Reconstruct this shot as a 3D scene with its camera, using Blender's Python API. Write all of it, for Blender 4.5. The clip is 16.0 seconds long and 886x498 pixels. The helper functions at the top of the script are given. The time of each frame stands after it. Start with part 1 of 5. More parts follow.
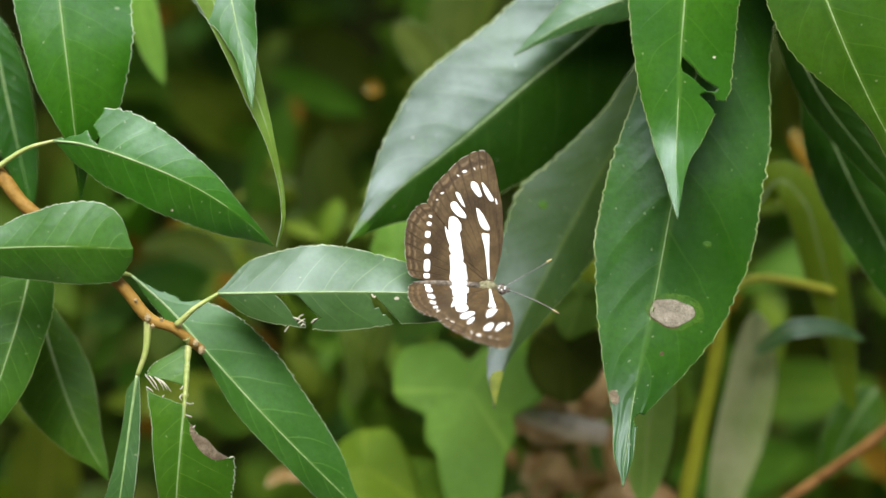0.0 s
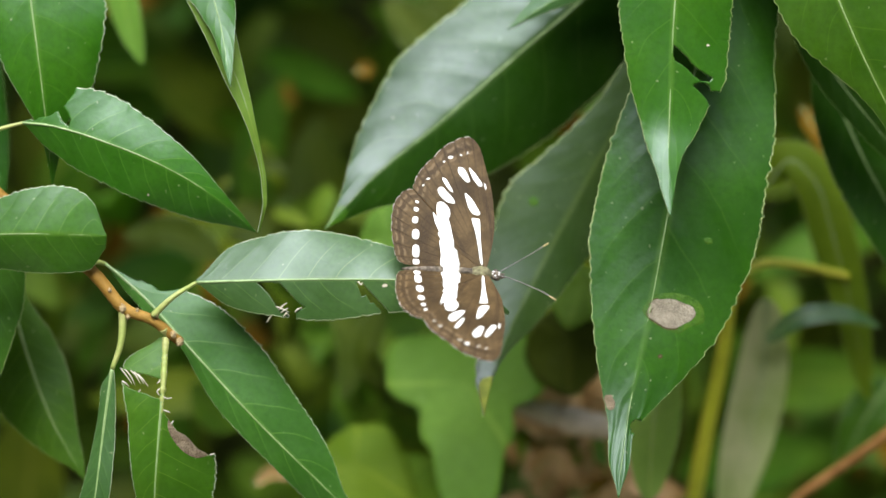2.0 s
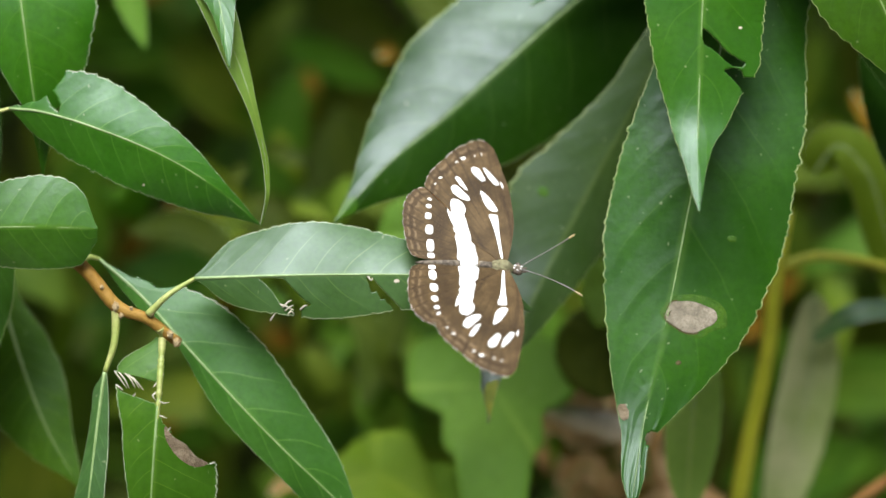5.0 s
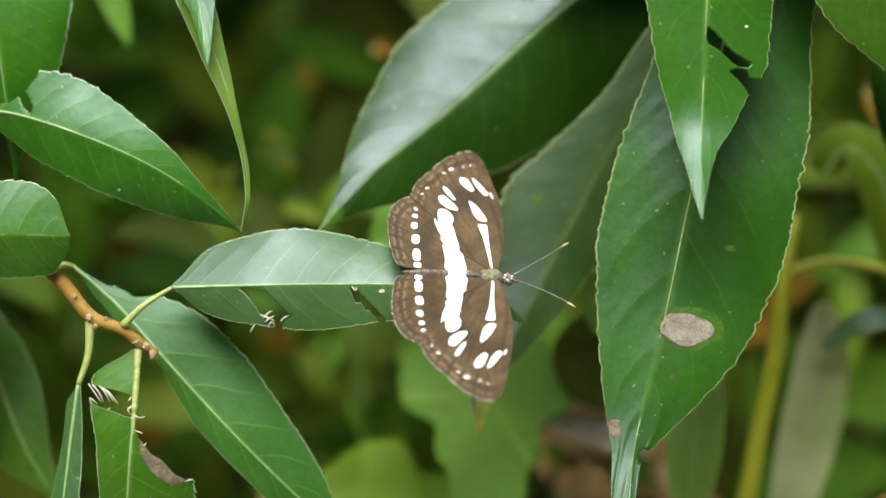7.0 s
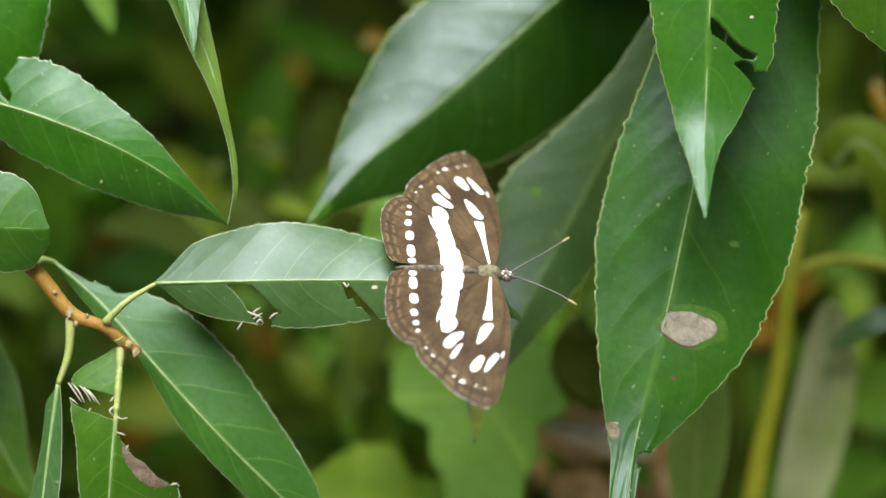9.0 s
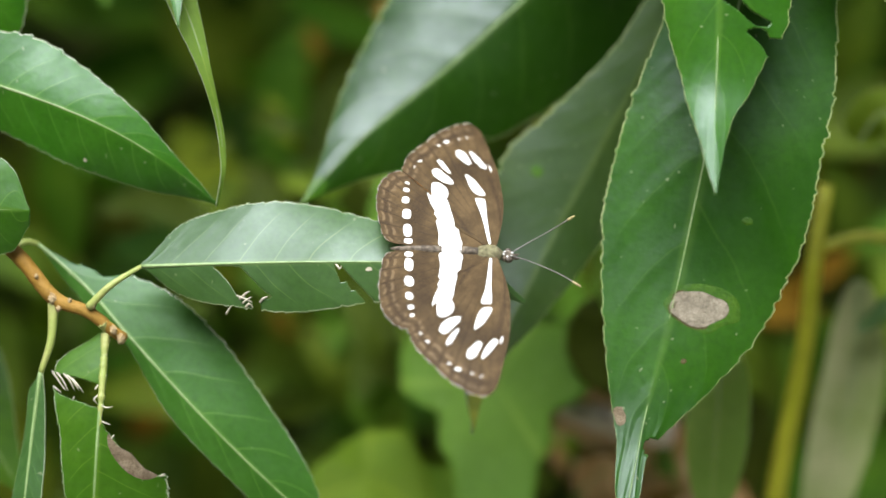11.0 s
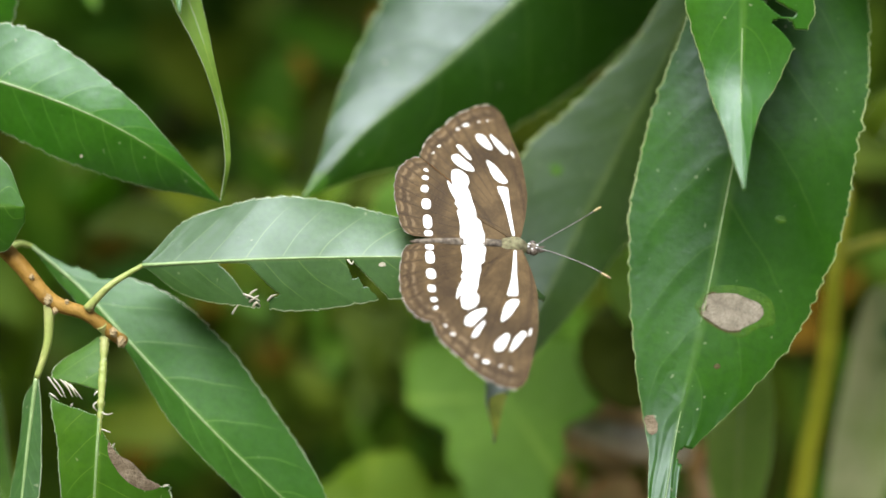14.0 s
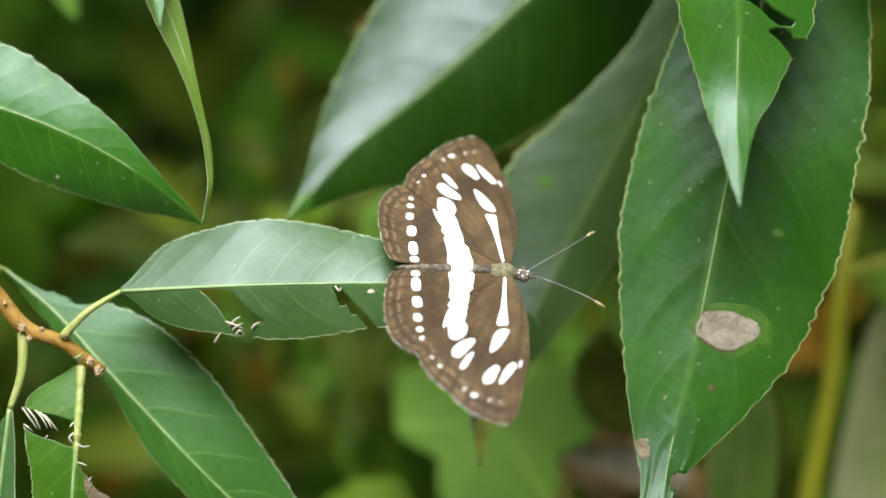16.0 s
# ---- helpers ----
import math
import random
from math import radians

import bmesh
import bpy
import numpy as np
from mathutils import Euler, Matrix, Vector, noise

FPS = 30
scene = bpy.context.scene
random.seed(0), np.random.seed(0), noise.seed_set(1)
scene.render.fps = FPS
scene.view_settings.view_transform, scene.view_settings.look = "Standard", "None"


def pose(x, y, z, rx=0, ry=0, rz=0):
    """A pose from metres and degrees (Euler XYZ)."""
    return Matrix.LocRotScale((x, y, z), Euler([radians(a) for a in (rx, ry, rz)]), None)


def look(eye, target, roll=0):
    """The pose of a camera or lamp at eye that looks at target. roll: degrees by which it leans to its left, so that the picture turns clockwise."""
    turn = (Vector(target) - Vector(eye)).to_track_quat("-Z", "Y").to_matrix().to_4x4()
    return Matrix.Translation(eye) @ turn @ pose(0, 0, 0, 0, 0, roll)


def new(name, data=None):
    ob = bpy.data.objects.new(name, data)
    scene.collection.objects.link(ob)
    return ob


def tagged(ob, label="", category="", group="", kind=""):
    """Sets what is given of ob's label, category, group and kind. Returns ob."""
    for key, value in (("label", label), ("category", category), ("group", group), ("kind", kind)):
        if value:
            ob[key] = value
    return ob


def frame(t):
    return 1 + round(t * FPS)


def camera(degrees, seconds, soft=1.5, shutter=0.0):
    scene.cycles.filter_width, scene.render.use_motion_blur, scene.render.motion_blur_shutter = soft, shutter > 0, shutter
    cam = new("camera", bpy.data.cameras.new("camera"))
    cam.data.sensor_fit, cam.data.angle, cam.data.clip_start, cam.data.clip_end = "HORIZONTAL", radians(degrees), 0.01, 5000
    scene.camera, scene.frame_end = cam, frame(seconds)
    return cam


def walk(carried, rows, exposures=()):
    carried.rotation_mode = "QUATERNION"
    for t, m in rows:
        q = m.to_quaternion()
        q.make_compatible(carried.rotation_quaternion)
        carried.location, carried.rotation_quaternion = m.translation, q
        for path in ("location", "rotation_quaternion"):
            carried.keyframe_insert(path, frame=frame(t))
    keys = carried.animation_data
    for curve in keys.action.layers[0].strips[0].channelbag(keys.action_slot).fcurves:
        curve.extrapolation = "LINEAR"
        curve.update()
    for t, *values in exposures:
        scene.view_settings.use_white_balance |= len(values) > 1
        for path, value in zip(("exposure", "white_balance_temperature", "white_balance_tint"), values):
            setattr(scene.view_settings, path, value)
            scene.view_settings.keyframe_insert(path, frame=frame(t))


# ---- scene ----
cam = camera(20.0, 16.0, soft=1.6)
cam.data.dof.use_dof = True
cam.data.dof.aperture_fstop = 6.2
walk(cam, [
    (0, look((-0.02938, -0.49862, 0.93227), (-0.00195, -0.01534, 0.80703), 1.45)),
    (0.5, look((-0.02880, -0.49178, 0.93283), (-0.00048, -0.00914, 0.80533), 1.30)),
    (1, look((-0.02728, -0.48749, 0.92602), (0.00086, -0.00379, 0.80256), 1.06)),
    (1.5, look((-0.02426, -0.48036, 0.92452), (0.00146, 0.00317, 0.79987), 0.87)),
    (2, look((-0.02185, -0.47382, 0.92276), (0.00130, 0.00965, 0.79739), 0.85)),
    (2.5, look((-0.01550, -0.46659, 0.92312), (0.00050, 0.01635, 0.79460), 0.68)),
    (3, look((-0.01303, -0.46141, 0.92426), (-0.00028, 0.02075, 0.79251), 0.64)),
    (5.5, look((-0.00809, -0.43665, 0.91025), (-0.00118, 0.04782, 0.78679), 0.10)),
    (6, look((-0.00582, -0.43212, 0.91068), (-0.00040, 0.05214, 0.78635), 0.15)),
    (6.5, look((-0.00084, -0.42523, 0.91273), (-0.00012, 0.05807, 0.78461), 0.01)),
    (7, look((0.00000, -0.42114, 0.91284), (-0.00001, 0.06182, 0.78343), -0.00)),
    (7.5, look((-0.00282, -0.41851, 0.90808), (0.00037, 0.06546, 0.78252), 0.05)),
    (8, look((-0.00490, -0.41419, 0.90745), (0.00050, 0.06958, 0.78124), 0.12)),
    (8.5, look((-0.00255, -0.41133, 0.90356), (0.00073, 0.07332, 0.78067), 0.06)),
    (9, look((-0.00166, -0.40502, 0.90607), (0.00119, 0.07840, 0.77840), 0.23)),
    (11.5, look((0.01398, -0.38405, 0.89857), (-0.00213, 0.09770, 0.76567), -0.75)),
    (12, look((0.01159, -0.38251, 0.89381), (-0.00237, 0.10057, 0.76560), -0.76)),
    (12.5, look((0.00940, -0.37993, 0.89111), (-0.00267, 0.10393, 0.76567), -0.67)),
    (13, look((0.00639, -0.37786, 0.88687), (-0.00235, 0.10727, 0.76618), -0.73)),
    (13.5, look((0.00050, -0.37603, 0.88252), (-0.00157, 0.11059, 0.76762), -0.78)),
    (14, look((0.00032, -0.37279, 0.88074), (-0.00191, 0.11446, 0.76859), -0.96)),
    (14.5, look((0.00037, -0.36718, 0.88410), (-0.00195, 0.11917, 0.76813), -0.70)),
    (15, look((0.00119, -0.36267, 0.88613), (-0.00170, 0.12320, 0.76816), -0.60)),
    (15.5, look((-0.00075, -0.35969, 0.88449), (-0.00063, 0.12664, 0.76839), -0.43)),
    (16, look((-0.00021, -0.35627, 0.88259), (-0.00004, 0.13044, 0.76809), -0.75)),
], exposures=[(0.0, 2.2), (16.0, 2.28)])

# ---- daylight: bright overcast sky above a shaded thicket ----
world = bpy.data.worlds.new("overcast_sky")
scene.world = world
world.use_nodes = True
wt = world.node_tree
sky = wt.nodes.new("ShaderNodeTexSky")
sky.sky_type, sky.sun_disc = "NISHITA", False
sky.sun_elevation, sky.sun_rotation = radians(62), radians(193)
sky.air_density, sky.dust_density, sky.ozone_density = 1.0, 4.0, 1.0
cloud = wt.nodes.new("ShaderNodeHueSaturation")
cloud.inputs["Saturation"].default_value = 0.42
wt.links.new(sky.outputs[0], cloud.inputs["Color"])
wt.links.new(cloud.outputs[0], wt.nodes["Background"].inputs[0])
wt.nodes["Background"].inputs[1].default_value = 0.065
sun = new("sun", bpy.data.lights.new("sun", "SUN"))
sun.data.energy, sun.data.angle, sun.data.color = 1.5, radians(42), (0.95, 0.98, 1.0)
sun.matrix_world = look((-0.12, -0.53, 1.8), (0, 0, 0.8))


# ---- materials ----
def tree(name):
    m = bpy.data.materials.new(name)
    m.use_nodes = True
    t = m.node_tree
    return m, t, t.nodes["Principled BSDF"]


def node(t, kind, **inputs):
    n = t.nodes.new("ShaderNode" + kind)
    for key, value in inputs.items():
        slot = n.inputs[int(key[1:])] if key[0] == "_" else n.inputs[key]
        if isinstance(value, bpy.types.NodeSocket):
            t.links.new(value, slot)
        else:
            slot.default_value = value
    return n


def calc(t, op, a, b=0.0, c=0.0):
    n = t.nodes.new("ShaderNodeMath")
    n.operation = op
    for i, v in enumerate((a, b, c)):
        if isinstance(v, bpy.types.NodeSocket):
            t.links.new(v, n.inputs[i])
        else:
            n.inputs[i].default_value = v
    return n.outputs[0]


def blend(t, fac, a, b, mode="MIX"):
    n = t.nodes.new("ShaderNodeMix")
    n.data_type, n.blend_type = "RGBA", mode
    for i, v in ((0, fac), (6, a), (7, b)):
        if isinstance(v, bpy.types.NodeSocket):
            t.links.new(v, n.inputs[i])
        else:
            n.inputs[i].default_value = v if i == 0 or len(v) == 4 else (*v, 1)
    return n.outputs[2]


def ramp(t, x, lo, hi):
    n = node(t, "MapRange", Value=x)
    n.interpolation_type = "SMOOTHSTEP"
    n.inputs["From Min"].default_value, n.inputs["From Max"].default_value = lo, hi
    return n.outputs[0]


def noise_tex(t, scale, detail=4.0, coords="Object", rough=0.6):
    co = t.nodes.new("ShaderNodeTexCoord")
    return node(t, "TexNoise", Vector=co.outputs[coords], Scale=scale, Detail=detail, Roughness=rough).outputs[0]


def leaf_material(name, green, young, rough=0.36, veins=0.16, through_light=0.18, pairs=11.0, spec=0.5, mixed=0.0, relief=0.12):
    """Leaf blade: u runs along the midrib and v from edge (-1) to edge (+1); side veins, mottling, waxy gloss."""
    m, t, p = tree(name)
    uv = t.nodes.new("ShaderNodeUVMap")
    uv.uv_map = "blade"
    sep = node(t, "SeparateXYZ", Vector=uv.outputs[0])
    u, v = sep.outputs[0], sep.outputs[1]
    a = calc(t, "ABSOLUTE", v)
    side = calc(t, "MULTIPLY", calc(t, "GREATER_THAN", v, 0.0), 0.45)
    wob = calc(t, "MULTIPLY", noise_tex(t, 60.0, 2.0), 0.5)
    lift = calc(t, "MULTIPLY", calc(t, "POWER", a, 1.25), 0.13 * pairs)
    ph = calc(t, "ADD", calc(t, "SUBTRACT", calc(t, "MULTIPLY", u, pairs), lift), calc(t, "ADD", side, wob))
    d = calc(t, "ABSOLUTE", calc(t, "SUBTRACT", calc(t, "FRACT", ph), 0.5))
    vein = calc(t, "SUBTRACT", 1.0, ramp(t, d, 0.0, 0.034))
    vein = calc(t, "MULTIPLY", vein, calc(t, "SUBTRACT", 1.0, ramp(t, a, 0.55, 0.95)))
    soft = calc(t, "SUBTRACT", 1.0, ramp(t, d, 0.0, 0.3))
    mid = calc(t, "SUBTRACT", 1.0, ramp(t, a, 0.02, 0.09))
    info = t.nodes.new("ShaderNodeObjectInfo")
    big = noise_tex(t, 45.0, 5.0)
    fine = noise_tex(t, 900.0, 4.0)
    col = blend(t, ramp(t, big, 0.38, 0.68), green, young)
    dark = (green[0] * 0.7, green[1] * 0.72, green[2] * 0.8)
    col = blend(t, calc(t, "MULTIPLY", ramp(t, fine, 0.4, 0.7), 0.35), col, dark)
    light = (min(1, young[0] * 2.2 + 0.06), min(1, young[1] * 1.6 + 0.07), min(1, young[2] * 1.8 + 0.03))
    col = blend(t, calc(t, "MULTIPLY", vein, veins), col, light)
    col = blend(t, calc(t, "MULTIPLY", mid, 0.2), col, light)
    specks = ramp(t, noise_tex(t, 800.0, 1.0), 0.755, 0.785)
    col = blend(t, calc(t, "MULTIPLY", specks, 0.26), col, (0.42, 0.42, 0.30))
    hue = node(t, "HueSaturation", Color=col, Saturation=1.0)
    t.links.new(calc(t, "MULTIPLY_ADD", info.outputs["Random"], 0.02, 0.49), hue.inputs["Hue"])
    t.links.new(calc(t, "MULTIPLY_ADD", info.outputs["Random"], 0.25, 0.88), hue.inputs["Value"])
    col = hue.outputs[0]
    if mixed:  # every leaf of a joined mass has its own tone
        isle = t.nodes.new("ShaderNodeNewGeometry").outputs["Random Per Island"]
        tone = node(t, "HueSaturation", Color=col)
        t.links.new(calc(t, "MULTIPLY_ADD", isle, 2.0 * mixed, 1.0 - mixed), tone.inputs["Value"])
        t.links.new(calc(t, "MULTIPLY_ADD", calc(t, "FRACT", calc(t, "MULTIPLY", isle, 7.3)), 0.07, 0.47), tone.inputs["Hue"])
        col = tone.outputs[0]
    t.links.new(col, p.inputs["Base Color"])
    p.inputs["IOR"].default_value = 1.5
    # Cool tint puts the bluish sky light into the leaf gloss.
    p.inputs["Specular Tint"].default_value = (0.84, 0.92, 1.0, 1.0)
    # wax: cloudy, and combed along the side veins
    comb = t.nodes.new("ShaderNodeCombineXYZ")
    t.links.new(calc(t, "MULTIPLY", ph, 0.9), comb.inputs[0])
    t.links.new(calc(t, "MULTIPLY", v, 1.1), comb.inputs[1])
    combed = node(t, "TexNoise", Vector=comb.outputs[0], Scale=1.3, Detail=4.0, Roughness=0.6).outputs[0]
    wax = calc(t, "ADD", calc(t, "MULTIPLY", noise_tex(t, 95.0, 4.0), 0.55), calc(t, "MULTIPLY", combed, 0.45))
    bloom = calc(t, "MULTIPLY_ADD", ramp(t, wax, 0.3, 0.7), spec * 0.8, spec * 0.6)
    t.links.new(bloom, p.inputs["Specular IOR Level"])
    t.links.new(calc(t, "MULTIPLY_ADD", noise_tex(t, 70.0, 5.0), 0.22, rough - 0.11), p.inputs["Roughness"])
    hgt = calc(t, "ADD", calc(t, "MULTIPLY", soft, -relief), calc(t, "MULTIPLY", fine, 0.25))
    hgt = calc(t, "ADD", hgt, calc(t, "MULTIPLY", noise_tex(t, 160.0, 3.0), 0.5))
    hgt = calc(t, "ADD", hgt, calc(t, "MULTIPLY", combed, 0.5 * relief))
    bump = node(t, "Bump", Height=hgt, Strength=0.4, Distance=0.0005)
    t.links.new(bump.outputs[0], p.inputs["Normal"])
    tl = node(t, "BsdfTranslucent")
    t.links.new(blend(t, 1.0, col, (1.5, 1.9, 0.55), "MULTIPLY"), tl.inputs["Color"])
    mix = node(t, "MixShader", Fac=through_light, _1=p.outputs[0], _2=tl.outputs[0])
    t.links.new(mix.outputs[0], t.nodes["Material Output"].inputs["Surface"])
    return m


def plain(name, a, b, scale, rough=0.6, bump=0.3, dist=0.0005, fine=6.0, spec=0.5):
    """Two-tone mottled surface with grain."""
    m, t, p = tree(name)
    col = blend(t, ramp(t, noise_tex(t, scale, 5.0), 0.35, 0.68), a, b)
    col = blend(t, calc(t, "MULTIPLY", ramp(t, noise_tex(t, scale * fine, 3.0), 0.45, 0.7), 0.4), col, tuple(c * 0.6 for c in a))
    t.links.new(col, p.inputs["Base Color"])
    p.inputs["Roughness"].default_value = rough
    p.inputs["Specular IOR Level"].default_value = spec
    t.links.new(node(t, "Bump", Height=noise_tex(t, scale * fine * 0.7, 4.0), Strength=bump, Distance=dist).outputs[0], p.inputs["Normal"])
    return m


def wing_material(name, base, warm, dark, rough=0.55):
    """Scaled wing membrane: fine dark veins from root to margin, darker bands parallel to the margin, dusting of scales."""
    m, t, p = tree(name)
    uv = t.nodes.new("ShaderNodeUVMap")
    uv.uv_map = "blade"
    sep = node(t, "SeparateXYZ", Vector=uv.outputs[0])
    r, k = sep.outputs[0], sep.outputs[1]
    d = calc(t, "ABSOLUTE", calc(t, "SUBTRACT", calc(t, "FRACT", calc(t, "MULTIPLY", k, 18.2)), 0.5))
    vein = calc(t, "MULTIPLY", calc(t, "SUBTRACT", 1.0, ramp(t, d, 0.0, 0.10)), ramp(t, r, 0.2, 0.5))
    outer = calc(t, "MULTIPLY", ramp(t, k, 0.33, 0.40), calc(t, "SUBTRACT", 1.0, ramp(t, k, 0.76, 0.83)))

    def ring(at, wide):
        off = calc(t, "ABSOLUTE", calc(t, "SUBTRACT", calc(t, "ADD", r, calc(t, "MULTIPLY", d, 0.03)), at))
        return calc(t, "MULTIPLY", calc(t, "SUBTRACT", 1.0, ramp(t, off, wide * 0.4, wide)), outer)

    cell = calc(t, "MULTIPLY", ramp(t, d, 0.08, 0.2), ramp(t, noise_tex(t, 900.0, 2.0), 0.35, 0.55))
    dash = calc(t, "ADD", calc(t, "MULTIPLY", ring(0.885, 0.022), cell), calc(t, "MULTIPLY", ring(0.955, 0.018), cell))
    col = blend(t, ramp(t, noise_tex(t, 300.0, 4.0), 0.35, 0.7), base, warm)
    disc = calc(t, "MULTIPLY", ramp(t, r, 0.5, 0.6), calc(t, "SUBTRACT", 1.0, ramp(t, r, 0.68, 0.76)))
    col = blend(t, calc(t, "MULTIPLY", disc, 0.6), col, dark)
    streak = ramp(t, noise_tex(t, 1300.0, 3.0), 0.4, 0.65)
    col = blend(t, calc(t, "MULTIPLY", calc(t, "MULTIPLY", streak, ramp(t, r, 0.5, 0.85)), 0.35), col, dark)
    col = blend(t, calc(t, "MULTIPLY", ring(0.92, 0.03), 0.5), col, dark)
    col = blend(t, calc(t, "MULTIPLY", dash, 0.26), col, tuple(min(1, c * 2.4 + 0.05) for c in warm))
    col = blend(t, calc(t, "MULTIPLY", vein, 0.75), col, dark)
    col = blend(t, calc(t, "MULTIPLY", ramp(t, noise_tex(t, 5000.0, 2.0), 0.5, 0.75), 0.3), col, tuple(min(1, c * 1.9) for c in warm))
    t.links.new(col, p.inputs["Base Color"])
    p.inputs["Roughness"].default_value = rough
    p.inputs["Specular IOR Level"].default_value = 0.13
    hgt = calc(t, "ADD", calc(t, "MULTIPLY", vein, 0.8), calc(t, "MULTIPLY", noise_tex(t, 4000.0, 2.0), 0.4))
    t.links.new(node(t, "Bump", Height=hgt, Strength=0.3, Distance=0.0002).outputs[0], p.inputs["Normal"])
    return m


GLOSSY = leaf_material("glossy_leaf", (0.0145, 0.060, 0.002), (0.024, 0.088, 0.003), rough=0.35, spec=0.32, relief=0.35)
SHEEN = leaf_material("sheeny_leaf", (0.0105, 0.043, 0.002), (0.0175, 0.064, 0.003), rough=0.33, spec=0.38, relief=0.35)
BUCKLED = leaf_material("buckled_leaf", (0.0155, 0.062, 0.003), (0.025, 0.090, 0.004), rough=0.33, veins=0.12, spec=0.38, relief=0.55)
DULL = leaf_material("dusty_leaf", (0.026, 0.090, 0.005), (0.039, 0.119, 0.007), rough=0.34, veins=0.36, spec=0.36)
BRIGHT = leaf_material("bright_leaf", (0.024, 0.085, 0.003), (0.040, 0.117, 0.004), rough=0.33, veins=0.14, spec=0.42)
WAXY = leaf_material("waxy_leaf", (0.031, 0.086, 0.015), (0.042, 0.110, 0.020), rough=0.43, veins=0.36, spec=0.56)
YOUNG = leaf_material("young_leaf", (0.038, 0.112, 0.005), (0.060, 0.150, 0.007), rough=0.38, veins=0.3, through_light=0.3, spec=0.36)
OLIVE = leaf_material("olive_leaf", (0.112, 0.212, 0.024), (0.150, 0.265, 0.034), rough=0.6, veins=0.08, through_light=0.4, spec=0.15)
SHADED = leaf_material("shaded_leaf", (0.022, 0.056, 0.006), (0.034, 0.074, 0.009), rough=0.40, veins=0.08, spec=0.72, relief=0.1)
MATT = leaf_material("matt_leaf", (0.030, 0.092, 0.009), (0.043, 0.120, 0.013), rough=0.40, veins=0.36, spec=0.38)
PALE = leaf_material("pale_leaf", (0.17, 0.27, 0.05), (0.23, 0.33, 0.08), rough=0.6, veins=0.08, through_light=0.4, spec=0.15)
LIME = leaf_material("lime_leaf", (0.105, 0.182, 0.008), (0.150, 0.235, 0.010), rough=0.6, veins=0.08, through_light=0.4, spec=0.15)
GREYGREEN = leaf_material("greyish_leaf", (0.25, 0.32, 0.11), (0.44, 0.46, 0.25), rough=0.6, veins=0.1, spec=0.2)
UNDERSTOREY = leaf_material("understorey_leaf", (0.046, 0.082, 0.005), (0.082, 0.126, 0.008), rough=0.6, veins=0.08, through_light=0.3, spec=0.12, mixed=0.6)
RIM = plain("leaf_margin", (0.24, 0.32, 0.11), (0.36, 0.42, 0.18), 300.0, 0.5, 0.1)
PALE_RIM = plain("pale_leaf_margin", (0.36, 0.44, 0.25), (0.54, 0.60, 0.42), 300.0, 0.5, 0.1)
RIB = plain("leaf_rib", (0.16, 0.25, 0.085), (0.235, 0.33, 0.14), 300.0, 0.5, 0.2)
STALK = plain("leaf_stalk", (0.24, 0.30, 0.07), (0.33, 0.34, 0.12), 200.0, 0.5, 0.2)
BARK = plain("twig_bark", (0.185, 0.098, 0.014), (0.26, 0.150, 0.030), 160.0, 0.65, 0.6, 0.0006, spec=0.2)
BUD = plain("twig_bud", (0.22, 0.145, 0.06), (0.38, 0.30, 0.17), 400.0, 0.7, 0.5, spec=0.2)
DEAD = plain("dead_leaf_tissue", (0.165, 0.142, 0.103), (0.27, 0.238, 0.18), 420.0, 0.8, 0.7, spec=0.2)
WITHER = plain("withered_leaf_tissue", (0.10, 0.075, 0.045), (0.19, 0.15, 0.10), 420.0, 0.8, 0.7, spec=0.2)
HALO = plain("dying_leaf_tissue", (0.025, 0.079, 0.003), (0.041, 0.099, 0.004), 300.0, 0.45, 0.3, spec=0.25)
YELLOWED = plain("yellowed_leaf_tissue", (0.16, 0.20, 0.012), (0.24, 0.27, 0.02), 300.0, 0.5, 0.3, spec=0.2)
SCAB = plain("dark_scab", (0.045, 0.042, 0.012), (0.075, 0.062, 0.022), 400.0, 0.7, 0.4, spec=0.2)
TORN = plain("torn_leaf_fibre", (0.33, 0.31, 0.22), (0.50, 0.47, 0.37), 600.0, 0.8, 0.5)
STEM = plain("green_stem", (0.29, 0.31, 0.012), (0.38, 0.38, 0.02), 60.0, 0.5, 0.2)
